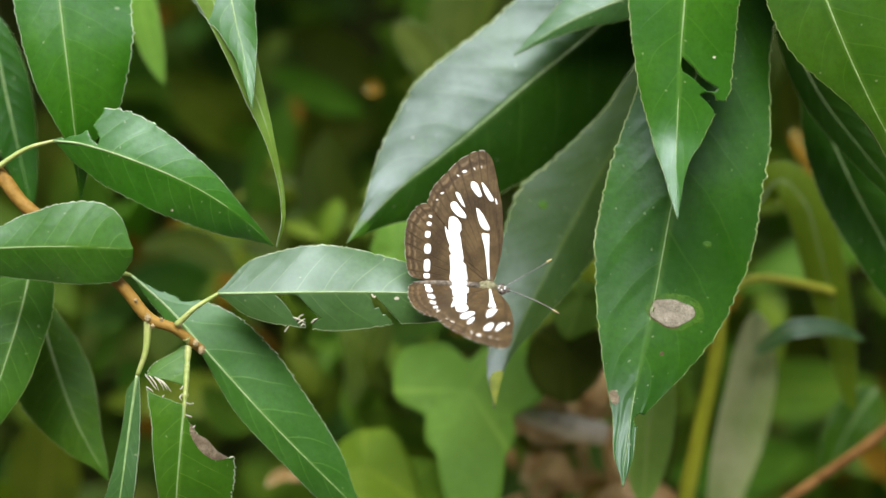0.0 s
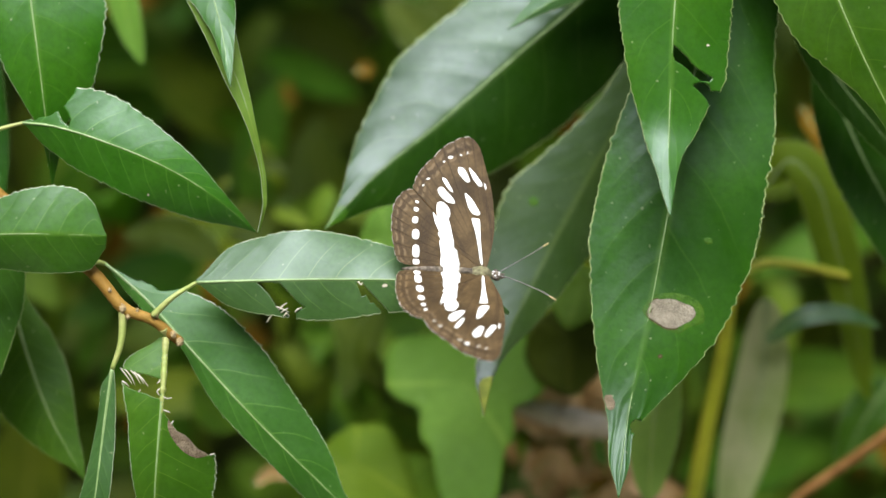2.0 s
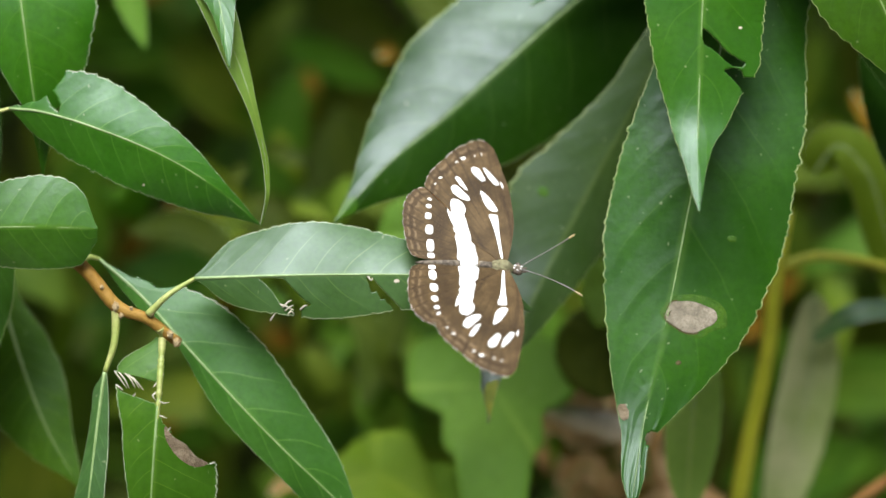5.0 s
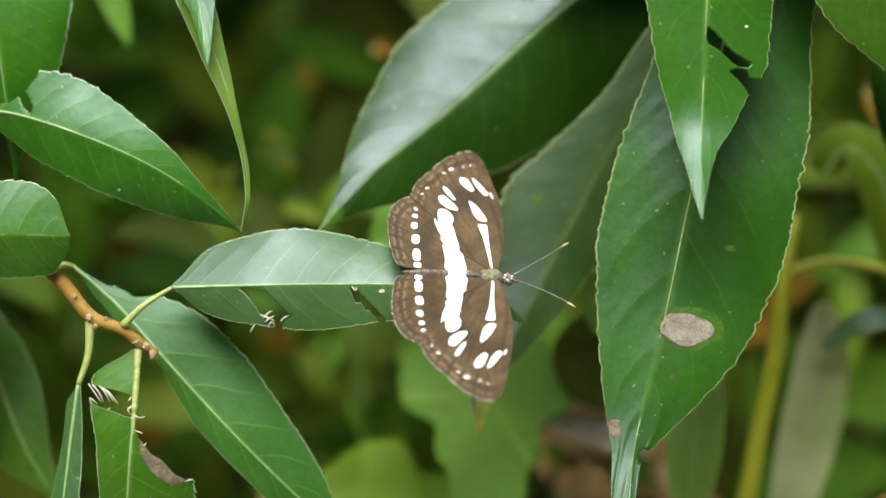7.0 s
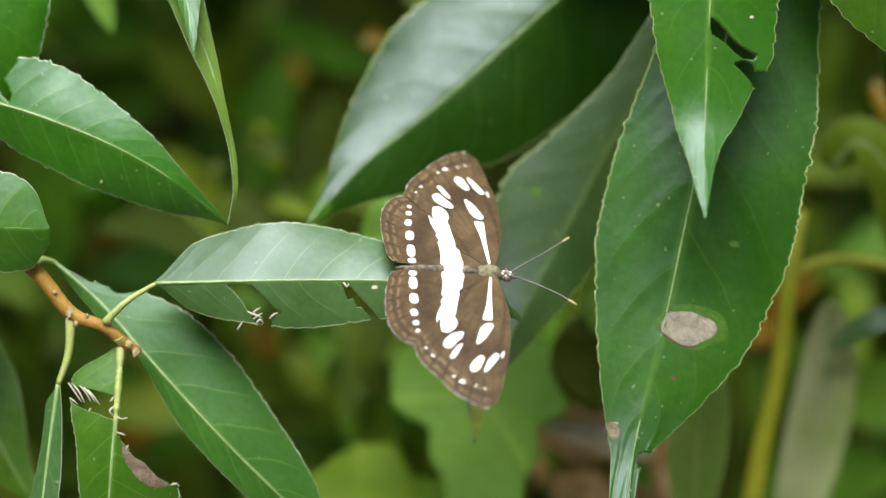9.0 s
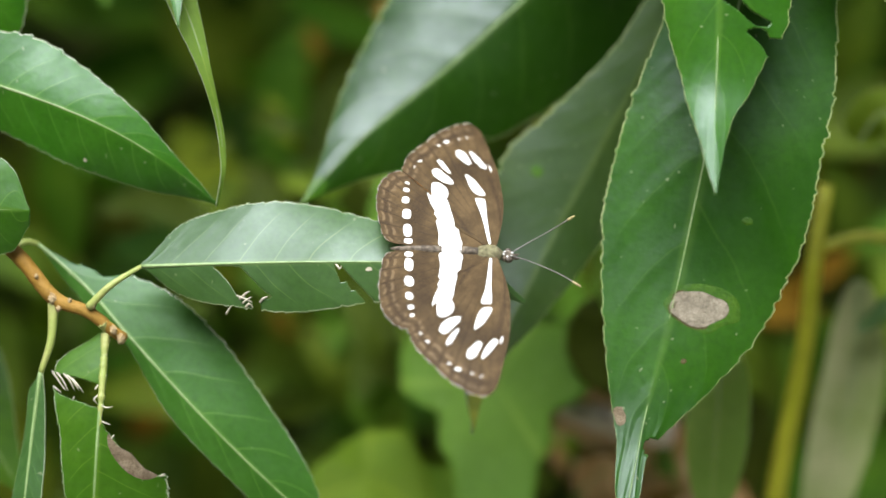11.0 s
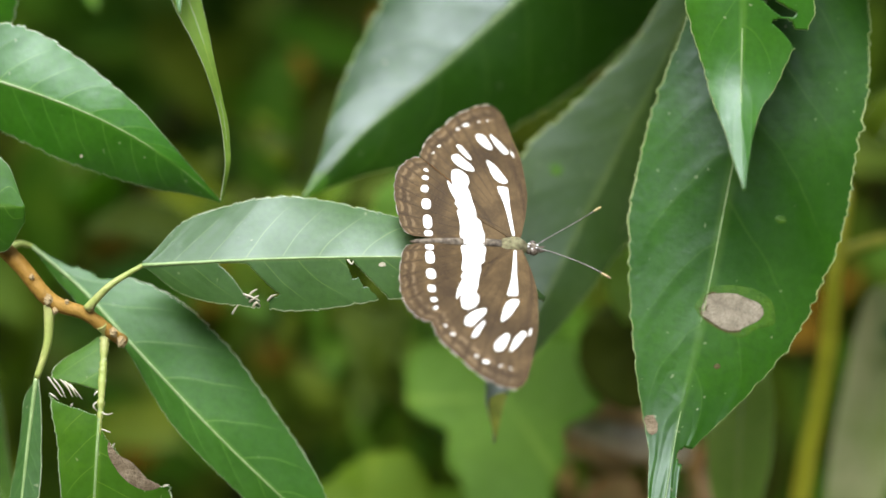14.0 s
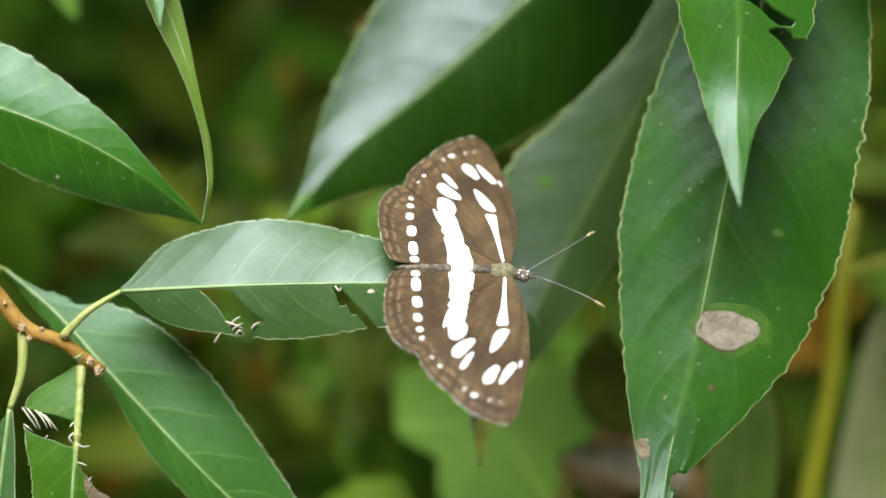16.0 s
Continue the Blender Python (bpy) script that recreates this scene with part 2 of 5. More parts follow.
def ground_material():
    """Bank soil toned dark for thicket shade; pale level strip added to bounce light."""
    m, t, p = tree("soil_and_bounce_strip")
    co = t.nodes.new("ShaderNodeTexCoord")
    y = node(t, "SeparateXYZ", Vector=co.outputs["Object"]).outputs[1]
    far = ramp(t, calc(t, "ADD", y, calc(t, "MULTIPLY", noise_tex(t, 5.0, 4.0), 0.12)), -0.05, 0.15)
    wild = ramp(t, calc(t, "ADD", y, calc(t, "MULTIPLY", noise_tex(t, 2.0, 5.0), 0.8)), -1.9, -1.2)
    # Unseen pale strip, added as a reflector for the leaf and wing undersides.
    pale = blend(t, ramp(t, noise_tex(t, 30.0, 6.0), 0.35, 0.65), (0.30, 0.265, 0.20), (0.43, 0.385, 0.30))
    pale = blend(t, wild, blend(t, noise_tex(t, 8.0, 6.0), (0.035, 0.065, 0.012), (0.08, 0.11, 0.025)), pale)
    # Shade between the background leaves is put into these dark soil tones.
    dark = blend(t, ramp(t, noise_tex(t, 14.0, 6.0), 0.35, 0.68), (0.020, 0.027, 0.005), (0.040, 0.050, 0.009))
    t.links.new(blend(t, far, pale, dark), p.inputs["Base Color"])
    p.inputs["Roughness"].default_value = 0.95
    p.inputs["Specular IOR Level"].default_value = 0.1
    t.links.new(node(t, "Bump", Height=noise_tex(t, 90.0, 5.0), Strength=0.8, Distance=0.01).outputs[0], p.inputs["Normal"])
    return m


SOIL = ground_material()
DRYWOOD = plain("dry_grey_wood", (0.34, 0.29, 0.22), (0.55, 0.49, 0.40), 70.0, 0.8, 0.6, 0.002, spec=0.1)
LITTER = plain("leaf_litter", (0.27, 0.155, 0.05), (0.52, 0.37, 0.20), 70.0, 0.8, 0.6, 0.003, spec=0.1)
# Darker copy of the background leaf green; shade is put into its colour.
SHADE_TONED = leaf_material("shade_toned_leaf", (0.034, 0.056, 0.003), (0.058, 0.084, 0.004), rough=0.6, veins=0.08, spec=0.15)
RUSSET = plain("russet_leaf", (0.098, 0.054, 0.003), (0.135, 0.075, 0.005), 60.0, 0.8, 0.4, 0.002, spec=0.08)
TWIG = plain("brown_twig", (0.135, 0.064, 0.016), (0.22, 0.115, 0.035), 90.0, 0.7, 0.6, 0.001, spec=0.15)
WING = wing_material("wing_upperside", (0.046, 0.029, 0.012), (0.088, 0.057, 0.0245), (0.022, 0.013, 0.006))
UNDER = wing_material("wing_underside", (0.36, 0.125, 0.022), (0.43, 0.17, 0.035), (0.18, 0.065, 0.02), 0.6)
WHITE = plain("white_scales", (0.80, 0.80, 0.77), (0.86, 0.86, 0.84), 900.0, 0.7, 0.2, 0.0001)
FRINGE = plain("wing_fringe", (0.38, 0.35, 0.30), (0.72, 0.70, 0.65), 900.0, 0.8, 0.3, 0.0001)
FUR = plain("body_hair", (0.11, 0.095, 0.045), (0.27, 0.26, 0.14), 1200.0, 0.8, 0.9, 0.0004)
DARKFUR = plain("dark_body_hair", (0.06, 0.045, 0.03), (0.24, 0.20, 0.15), 1200.0, 0.8, 0.9, 0.0004)
EYE = plain("compound_eye", (0.06, 0.045, 0.035), (0.12, 0.10, 0.08), 2500.0, 0.25, 0.5, 0.0001)
FEELER = plain("feeler", (0.03, 0.025, 0.02), (0.13, 0.12, 0.10), 2500.0, 0.35, 0.3, 0.0001, spec=0.9)
CLUB = plain("feeler_tip", (0.20, 0.15, 0.06), (0.55, 0.46, 0.22), 2500.0, 0.5, 0.3, 0.0001)
LEG = plain("leg", (0.48, 0.49, 0.42), (0.64, 0.64, 0.57), 2500.0, 0.6, 0.3, 0.0001)


# ---- building blocks ----
def mesh(name, verts, faces, mats, slots=None, uvs=None, smooth=True):
    me = bpy.data.meshes.new(name)
    me.from_pydata([tuple(v) for v in verts], [], faces)
    for m in mats:
        me.materials.append(m)
    if slots:
        me.polygons.foreach_set("material_index", slots)
    if uvs:
        layer = me.uv_layers.new(name="blade")
        loops = np.empty(len(me.loops), dtype=np.int32)
        me.loops.foreach_get("vertex_index", loops)
        layer.data.foreach_set("uv", np.asarray(uvs, dtype=np.float32)[loops].ravel())
    me.polygons.foreach_set("use_smooth", [smooth] * len(me.polygons))
    me.update()
    return me


def attach(name, me, parent, at=None, label=""):
    """One mesh object under a thing or part; its vertices are given in world space, its origin lies at `at`."""
    at = Vector(at) if at is not None else Vector((0, 0, 0))
    me.transform(Matrix.Translation(-at))
    ob = new(name, me)
    ob.parent = parent
    base = Vector((0, 0, 0))
    q = parent
    while q is not None:
        base += q.location
        q = q.parent
    ob.location = at - base
    return tagged(ob, label)


def curve_through(points, n):
    """n + 1 points along a smooth line through the given ones."""
    p = [np.array(q, float) for q in points]
    p = [2 * p[0] - p[1]] + p + [2 * p[-1] - p[-2]]
    lens = [np.linalg.norm(p[i + 1] - p[i]) for i in range(1, len(p) - 2)]
    total, out, k, gone = sum(lens), [], 0, 0.0
    for i in range(n + 1):
        s = total * i / n
        while k < len(lens) - 1 and s > gone + lens[k]:
            gone += lens[k]
            k += 1
        x = min(1.0, max(0.0, (s - gone) / lens[k]))
        a, b, c, d = p[k : k + 4]
        out.append(0.5 * (2 * b + (c - a) * x + (2 * a - 5 * b + 4 * c - d) * x**2 + (3 * b - a - 3 * c + d) * x**3))
    return np.array(out)


def tube(points, radii, n=10, steps=24, rough=0.0, seed=0):
    """Tapered rod along a smooth line; radii are spread evenly along it."""
    line = curve_through(points, steps)
    rng = np.random.RandomState(seed)
    rad = np.interp(np.linspace(0, 1, steps + 1), np.linspace(0, 1, len(radii)), radii) * (1 + rough * rng.uniform(-1, 1, steps + 1))
    tan = np.gradient(line, axis=0)
    tan /= np.linalg.norm(tan, axis=1)[:, None] + 1e-12
    ref = np.array([0.31, -0.83, 0.46])
    verts, faces = [], []
    for c, t, r in zip(line, tan, rad):
        a = np.cross(t, ref)
        a /= np.linalg.norm(a)
        b = np.cross(t, a)
        verts += [c + r * (math.cos(w) * a + math.sin(w) * b) for w in np.linspace(0, 2 * math.pi, n, endpoint=False)]
    for i in range(steps):
        faces += [(i * n + j, i * n + (j + 1) % n, (i + 1) * n + (j + 1) % n, (i + 1) * n + j) for j in range(n)]
    faces += [tuple(range(n - 1, -1, -1)), tuple(range(steps * n, (steps + 1) * n))]
    return verts, faces


def rod(name, points, radii, mat, parent, label="", at=None, **kw):
    v, f = tube(points, radii, **kw)
    return attach(name, mesh(name, v, f, [mat]), parent, at if at is not None else points[0], label)


def spline_loop(points, per=6):
    p, out = [np.array(q, float) for q in points], []
    n = len(p)
    for i in range(n):
        a, b, c, d = p[i - 1], p[i], p[(i + 1) % n], p[(i + 2) % n]
        for x in np.arange(per) / per:
            out.append(0.5 * (2 * b + (c - a) * x + (2 * a - 5 * b + 4 * c - d) * x**2 + (3 * b - a - 3 * c + d) * x**3))
    return out


def inside(poly, x, y):
    hit = False
    for (x0, y0), (x1, y1) in zip(poly, poly[1:] + poly[:1]):
        if (y0 > y) != (y1 > y) and x < (x1 - x0) * (y - y0) / (y1 - y0) + x0:
            hit = not hit
    return hit


def rounded(values, u):
    """Values at even steps, joined by a smooth line and read at u."""
    q = [values[0], *values, values[-1]]
    x = np.clip(u * (len(values) - 1), 0, len(values) - 1 - 1e-9)
    k = x.astype(int)
    x = x - k
    a, b, c, d = (np.array([q[i + j] for i in k]) for j in range(4))
    return 0.5 * (2 * b + (c - a) * x + (2 * a - 5 * b + 4 * c - d) * x**2 + (3 * b - a - 3 * c + d) * x**3)


class Blade:
    """The surface of one leaf: spine, widths to either side of the midrib, fold, waves and teeth."""

    def __init__(self, points, left, right, face, swell, fold, cup, wave, teeth, seed, steps):
        self.n = steps
        self.line = curve_through(points, self.n)
        tan = np.gradient(self.line, axis=0)
        self.tan = tan / np.linalg.norm(tan, axis=1)[:, None]
        nrm = np.array(face, float)[None] - self.tan * (self.tan @ np.array(face, float))[:, None]
        self.nrm = nrm / np.linalg.norm(nrm, axis=1)[:, None]
        self.side = np.cross(self.nrm, self.tan)
        self.fold, self.cup, self.wave = math.radians(fold), cup, wave
        u = np.linspace(0, 1, self.n + 1)
        if isinstance(left, float):  # a plain lance shape of that half width
            a, b = swell
            top = a / (a + b)
            prof = np.maximum((u**a * (1 - u) ** b) / (top**a * (1 - top) ** b), 0.012)
            self.left, self.right = prof * left, prof * right
        else:  # half widths in mm at even steps from base to tip
            self.left, self.right = (np.maximum(rounded(q, u), 0.12) * 0.001 for q in (left, right))
        rng = np.random.RandomState(seed + 11)
        saw = (u * teeth[0]) % 1.0
        self.saw = 1 + teeth[1] * (saw - 0.5) * np.minimum(1, 6 * u) + 0.010 * rng.randn(self.n + 1)
        self.ph = rng.uniform(0, 6.28, 4)

    def at(self, u, v):
        x = min(max(u, 0.0), 1.0) * self.n
        i = min(int(x), self.n - 1)
        f = x - i
        mixed = [q[i] * (1 - f) + q[i + 1] * f for q in (self.line, self.side, self.nrm)]
        half = self.left if v > 0 else self.right
        w = half[i] * (1 - f) + half[i + 1] * f
        edge = 1 + (self.saw[i] * (1 - f) + self.saw[i + 1] * f - 1) * abs(v) ** 6
        a = abs(v) * w * edge
        s = 1 if v > 0 else -1
        up = a * math.sin(self.fold) - self.cup * a * abs(v)
        up += self.wave * v * v * w * (math.sin(7 * u + self.ph[0] + s) + 0.6 * math.sin(17 * u + self.ph[1] + 2 * s))
        return mixed[0] + mixed[1] * s * a * math.cos(self.fold) + mixed[2] * up, mixed[2]


FACE = (0.0, -0.9659, 0.2588)
LEAVES = [0]


def leaf(points, left, right, parent, mat=None, label="", face=FACE, swell=(0.75, 1.0), fold=8.0, cup=0.10, wave=0.05,
         teeth=(30, 0.05), holes=(), thick=0.00028, rib=0.00038, across=13, steps=140, name="leaf", petiole=None, rim=None):
    """A leaf blade with thickness, raised midrib and toothed margin; holes are outlines in (u, v). points run from base to tip."""
    LEAVES[0] += 1
    blade = Blade(points, left, right, face, swell, fold, cup, wave, teeth, LEAVES[0], steps)
    vs = [-1.0, -0.99] + [i / across for i in range(-across + 1, across)] + [0.99, 1.0]
    n, k = blade.n, len(vs)
    surf = [[blade.at(i / n, v) for v in vs] for i in range(n + 1)]
    verts = [p + q * thick / 2 for row in surf for p, q in row] + [p - q * thick / 2 for row in surf for p, q in row]
    uvs = [(i / n, v) for i in range(n + 1) for v in vs] * 2
    gone = set()
    for hole in holes:
        for i in range(n):
            for j in range(k - 1):
                if inside(list(hole), (i + 0.5) / n, (vs[j] + vs[j + 1]) / 2):
                    gone.add((i, j))
    off, faces, slots = (n + 1) * k, [], []
    for i in range(n):
        for j in range(k - 1):
            if (i, j) in gone:
                continue
            a, b, c, d = i * k + j, i * k + j + 1, (i + 1) * k + j + 1, (i + 1) * k + j
            m = 1 if j in (0, k - 2) else 0
            faces += [(a, b, c, d), (d + off, c + off, b + off, a + off)]
            slots += [m, m]
            for (x, y), (p, q) in (((a, d), (i, j - 1)), ((b, a), (i - 1, j)), ((c, b), (i, j + 1)), ((d, c), (i + 1, j))):
                if (p, q) in gone or not (0 <= p < n and 0 <= q < k - 1):
                    faces.append((x, y, y + off, x + off))
                    slots.append(1)
    mats = [mat or GLOSSY, rim or RIM]
    ob = attach(name, mesh(name, verts, faces, mats, slots, uvs), parent, points[0], label)
    us = np.linspace(0.0, 0.97, 9)
    if rib:
        ribs = [blade.at(u, 0.001)[0] + blade.at(u, 0.001)[1] * thick * 0.3 for u in us]
        rod("midrib", ribs, [rib, rib * 0.75, rib * 0.5, rib * 0.3, rib * 0.12], RIB, ob, n=7, steps=60)
    if petiole:
        rod("petiole", petiole, [rib * 2.4, rib * 1.9, rib * 1.6, rib * 1.2], STALK, ob, n=8, steps=16)
    ob_blades[ob.name] = blade
    return ob


ob_blades = {}


def patch(ob, outline, mat, name="dead_patch", label="", rise=0.00022):
    """A thin blotch lying on a leaf; its outline is given in (u, v)."""
    blade, rings = ob_blades[ob.name], 4
    loop = spline_loop(outline, 5)
    n, mid = len(loop), np.mean(loop, axis=0)
    c, q = blade.at(*mid)
    verts = [c + q * rise]
    for i in range(1, rings + 1):
        for e in loop:
            p, q = blade.at(*(mid + (e - mid) * i / rings))
            verts.append(p + q * (rise if i < rings else rise - 0.00003))
    faces = [(0, 1 + (j + 1) % n, 1 + j) for j in range(n)]
    for i in range(rings - 1):
        faces += [(1 + i * n + j, 1 + i * n + (j + 1) % n, 1 + (i + 1) * n + (j + 1) % n, 1 + (i + 1) * n + j) for j in range(n)]
    return attach(name, mesh(name, verts, faces, [mat]), ob, verts[0], label)


def fibre(ob, line_uv, thick=0.00013):
    """A torn strand of leaf tissue, led along (u, v) places of the blade and curling off it."""
    blade = ob_blades[ob.name]
    spots = [blade.at(*q) for q in line_uv]
    points = [p + n * (0.0001 + 0.0004 * (i % 2)) for i, (p, n) in enumerate(spots)]
    return rod("fibre", points, [thick, thick * 1.1, thick * 0.45], TORN, ob, n=6, steps=6)


def blotch(ob, u, v, half_u, half_v, mat, name, label, rise, seed=1):
    """An uneven round patch on a leaf."""
    rng = np.random.RandomState(seed)
    ring = [(u + half_u * g * math.cos(w), v + half_v * g * math.sin(w)) for w, g in zip(np.linspace(0, 2 * math.pi, 14, endpoint=False), 1 + 0.1 * rng.uniform(-1, 1, 14))]
    return patch(ob, ring, mat, name, label, rise)


def thing(name, at, label, category, group="", kind=""):
    ob = new(name)
    ob.location = at
    ob.empty_display_size = 0.01
    return tagged(ob, label, category, group, kind)


# ---- ground: one sheet, flat under the camera and rising as a shaded bank behind the shrub ----
def ground_height(x, y):
    rise = 1.9 / (1 + math.exp(-(y - 0.42) * 9.0))
    return rise + 0.03 * noise.noise((x * 4, y * 4, 0.3)) + 0.012 * noise.noise((x * 17, y * 17, 1.7))


def build_ground():
    xs = np.sinh(np.linspace(-7.5, 7.5, 121)) * 0.9
    ys = np.sinh(np.linspace(-7.5, 7.5, 161)) * 0.9 + 0.3
    verts = [(x, y, ground_height(x, y) if abs(x) < 60 and abs(y) < 60 else (1.9 if y > 0 else 0.0)) for y in ys for x in xs]
    k = len(xs)
    faces = [(i * k + j, i * k + j + 1, (i + 1) * k + j + 1, (i + 1) * k + j) for i in range(len(ys) - 1) for j in range(k - 1)]
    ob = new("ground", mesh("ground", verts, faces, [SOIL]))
    tagged(ob, "soil bank toned dark for shade, pale unseen bounce strip in front", "ground", kind="structure")


build_ground()


def scatter_leaves(name, count, box, mat, size, seed, label, lean=0.6):
    """Many small pointed leaves growing through a box of space, as one body of undergrowth."""
    rng = np.random.RandomState(seed)
    verts, faces, uvs = [], [], []
    (x0, x1), (d0, d1), (z0, z1) = box
    for _ in range(count):
        c = np.array([rng.uniform(x0, x1), rng.uniform(d0, d1), rng.uniform(z0, z1)])
        c[1] += 0.25 * (c[2] - 0.75)
        t = np.array([rng.uniform(-1, 1), rng.uniform(-0.5, 0.5), rng.uniform(-1.2, 0.25)])
        t /= np.linalg.norm(t)
        f = np.array([rng.uniform(-lean, lean), -1.0, rng.uniform(-0.2, 1.0)])
        f -= t * (f @ t)
        f /= np.linalg.norm(f)
        s = np.cross(f, t)
        ln = size * rng.uniform(0.6, 1.5)
        wd = ln * rng.uniform(0.14, 0.24)
        bend = rng.uniform(-0.02, 0.25) * ln
        b = len(verts)
        steps = 7
        for i in range(steps + 1):
            u = i / steps
            w = wd * (u**0.7 * (1 - u) ** 0.9) / 0.34
            p = c + t * ln * (u - 0.5) - f * bend * (2 * u - 1) ** 2
            for v in (-1, 0, 1):
                verts.append(p + s * w * v + f * (abs(v) * w * 0.25))
                uvs.append((u, v))
        for i in range(steps):
            for j in range(2):
                faces.append((b + i * 3 + j, b + i * 3 + j + 1, b + i * 3 + j + 4, b + i * 3 + j + 3))
    ob = new(name, mesh(name, verts, faces, [mat], None, uvs))
    tagged(ob, label, "foliage", kind="stuff")
    return ob


def bud(at, size, parent):
    """A small scaly bud or leaf scar on the twig."""
    bm = bmesh.new()
    bmesh.ops.create_icosphere(bm, subdivisions=4, radius=size)
    for v in bm.verts:
        v.co.z *= 1.3
        v.co *= 1 + 0.45 * noise.noise(v.co * (2.0 / size) + Vector(at) * 900) + 0.2 * noise.noise(v.co * (6.0 / size))
        v.co += Vector(at)
    me = bpy.data.meshes.new("bud")
    bm.to_mesh(me)
    bm.free()
    me.materials.append(BUD)
    me.polygons.foreach_set("use_smooth", [True] * len(me.polygons))
    return attach("bud", me, parent, at)


def lobed(at, radius, face, turn, radii, mat, parent):
    """A rounded, lobed leaf; radii run round the outline from the first axis."""
    n, rings, m = 72, 8, len(radii)
    f = np.array(face, float)
    a = np.cross((0, 0, 1), f)
    a /= np.linalg.norm(a)
    b = np.cross(f, a)
    verts, uvs = [], []
    for side in (1, -1):
        verts.append(np.array(at) + f * 0.00015 * side)
        uvs.append((0, 0))
        for i in range(1, rings + 1):
            for j in range(n):
                x = j / n * m
                k = int(x)
                s = 0.5 - 0.5 * math.cos(math.pi * (x - k))
                r = radius * (radii[k % m] * (1 - s) + radii[(k + 1) % m] * s) * i / rings
                w = 2 * math.pi * j / n + math.radians(turn)
                dome = -2.0 * r * r + 0.0006 * math.sin(3 * w) * i / rings
                verts.append(np.array(at) + a * r * math.cos(w) + b * r * math.sin(w) + f * (dome + 0.00015 * side))
                uvs.append((i / rings, (j / n * 6) % 2 - 1))
    half, faces = 1 + rings * n, []
    for o, flip in ((0, 1), (half, -1)):
        faces += [(o, o + 1 + j, o + 1 + (j + 1) % n)[::flip] for j in range(n)]
        for i in range(rings - 1):
            faces += [(o + 1 + i * n + j, o + 1 + (i + 1) * n + j, o + 1 + (i + 1) * n + (j + 1) % n, o + 1 + i * n + (j + 1) % n)[::flip] for j in range(n)]
    r = 1 + (rings - 1) * n
    faces += [(r + j, r + half + j, r + half + (j + 1) % n, r + (j + 1) % n) for j in range(n)]
    return attach("leaf", mesh("leaf", verts, faces, [mat], None, uvs), parent, at)


# ---- perch: the fork of a leafy twig, whose leaf carries the butterfly ----
branch = thing("leafy_branch", (-0.0612, -0.0030, 0.7889), "reddish-brown twig with toothed green leaves, some eaten by insects", "branch")
rod("twig", [(-0.1001, 0.0179, 0.8205), (-0.0925, 0.0122, 0.8147), (-0.0870, 0.0086, 0.8090), (-0.0769, 0.0047, 0.8023), (-0.0668, -0.0004, 0.7947), (-0.0612, -0.0030, 0.7887), (-0.0557, -0.0036, 0.7865), (-0.0517, -0.0035, 0.7832), (-0.0502, -0.0028, 0.7818)], [0.0016, 0.0015, 0.0014, 0.00135, 0.0012, 0.0009], BARK, branch, "reddish-brown bark with small pale pores", n=14, steps=90, rough=0.045)
bud((-0.0612, -0.0040, 0.7889), 0.00064, branch)
bud((-0.0547, -0.0043, 0.7879), 0.00056, branch)
bud((-0.0502, -0.0057, 0.7826), 0.00064, branch)
bud((-0.0514, -0.0053, 0.7840), 0.00056, branch)
bud((-0.0602, -0.0044, 0.7873), 0.00040, branch)
bud((-0.0637, -0.0031, 0.7923), 0.00032, branch)
bud((-0.0584, -0.0041, 0.7886), 0.00032, branch)
leaf_upper = leaf([(-0.0833, 0.0336, 0.8789), (-0.0814, 0.0232, 0.8555), (-0.0789, 0.0163, 0.8378), (-0.0772, 0.0144, 0.8228), (-0.0763, 0.0157, 0.8083)], [0.15, 7.48, 14.81, 16.0, 15.61, 14.9, 14.61, 13.75, 11.88, 9.56, 3.95, 1.97, 0.15], [0.15, 3.16, 6.17, 8.98, 9.16, 9.37, 8.77, 8.03, 6.69, 4.25, 1.61, 0.62, 0.15], branch, face=(0.099, -0.946, 0.309), fold=-6, mat=BRIGHT, rim=PALE_RIM, teeth=(34, 0.04), label="broad bright green leaf with toothed margin")
leaf_bitten = leaf([(-0.0814, 0.0120, 0.8221), (-0.0725, 0.0095, 0.8213), (-0.0561, 0.0065, 0.8159), (-0.0445, 0.0063, 0.8092), (-0.0359, 0.0088, 0.8010)], [0.17, 5.55, 8.29, 9.22, 8.84, 7.63, 6.42, 5.14, 3.93, 2.55, 1.48, 0.87, 0.17], [0.17, 3.95, 5.8, 7.17, 7.78, 8.25, 8.53, 8.17, 7.54, 6.51, 5.14, 2.44, 0.17], branch, face=(0.069, -0.988, 0.139), fold=-12, mat=DULL, rim=PALE_RIM, teeth=(22, 0.038), rib=0.00027, label="dusty green leaf with a bite out of its base", petiole=[(-0.0935, 0.0106, 0.8162), (-0.0872, 0.0115, 0.8203), (-0.0814, 0.0120, 0.8221)], steps=260, across=30, holes=[[(0.0, 0.88), (0.043, 0.24), (0.114, 0.27), (0.136, 0.41), (0.157, 0.16), (0.179, 0.08), (0.179, 0.23), (0.15, 0.53), (0.164, 0.84), (0.164, 1.22), (0.0, 1.3)]])
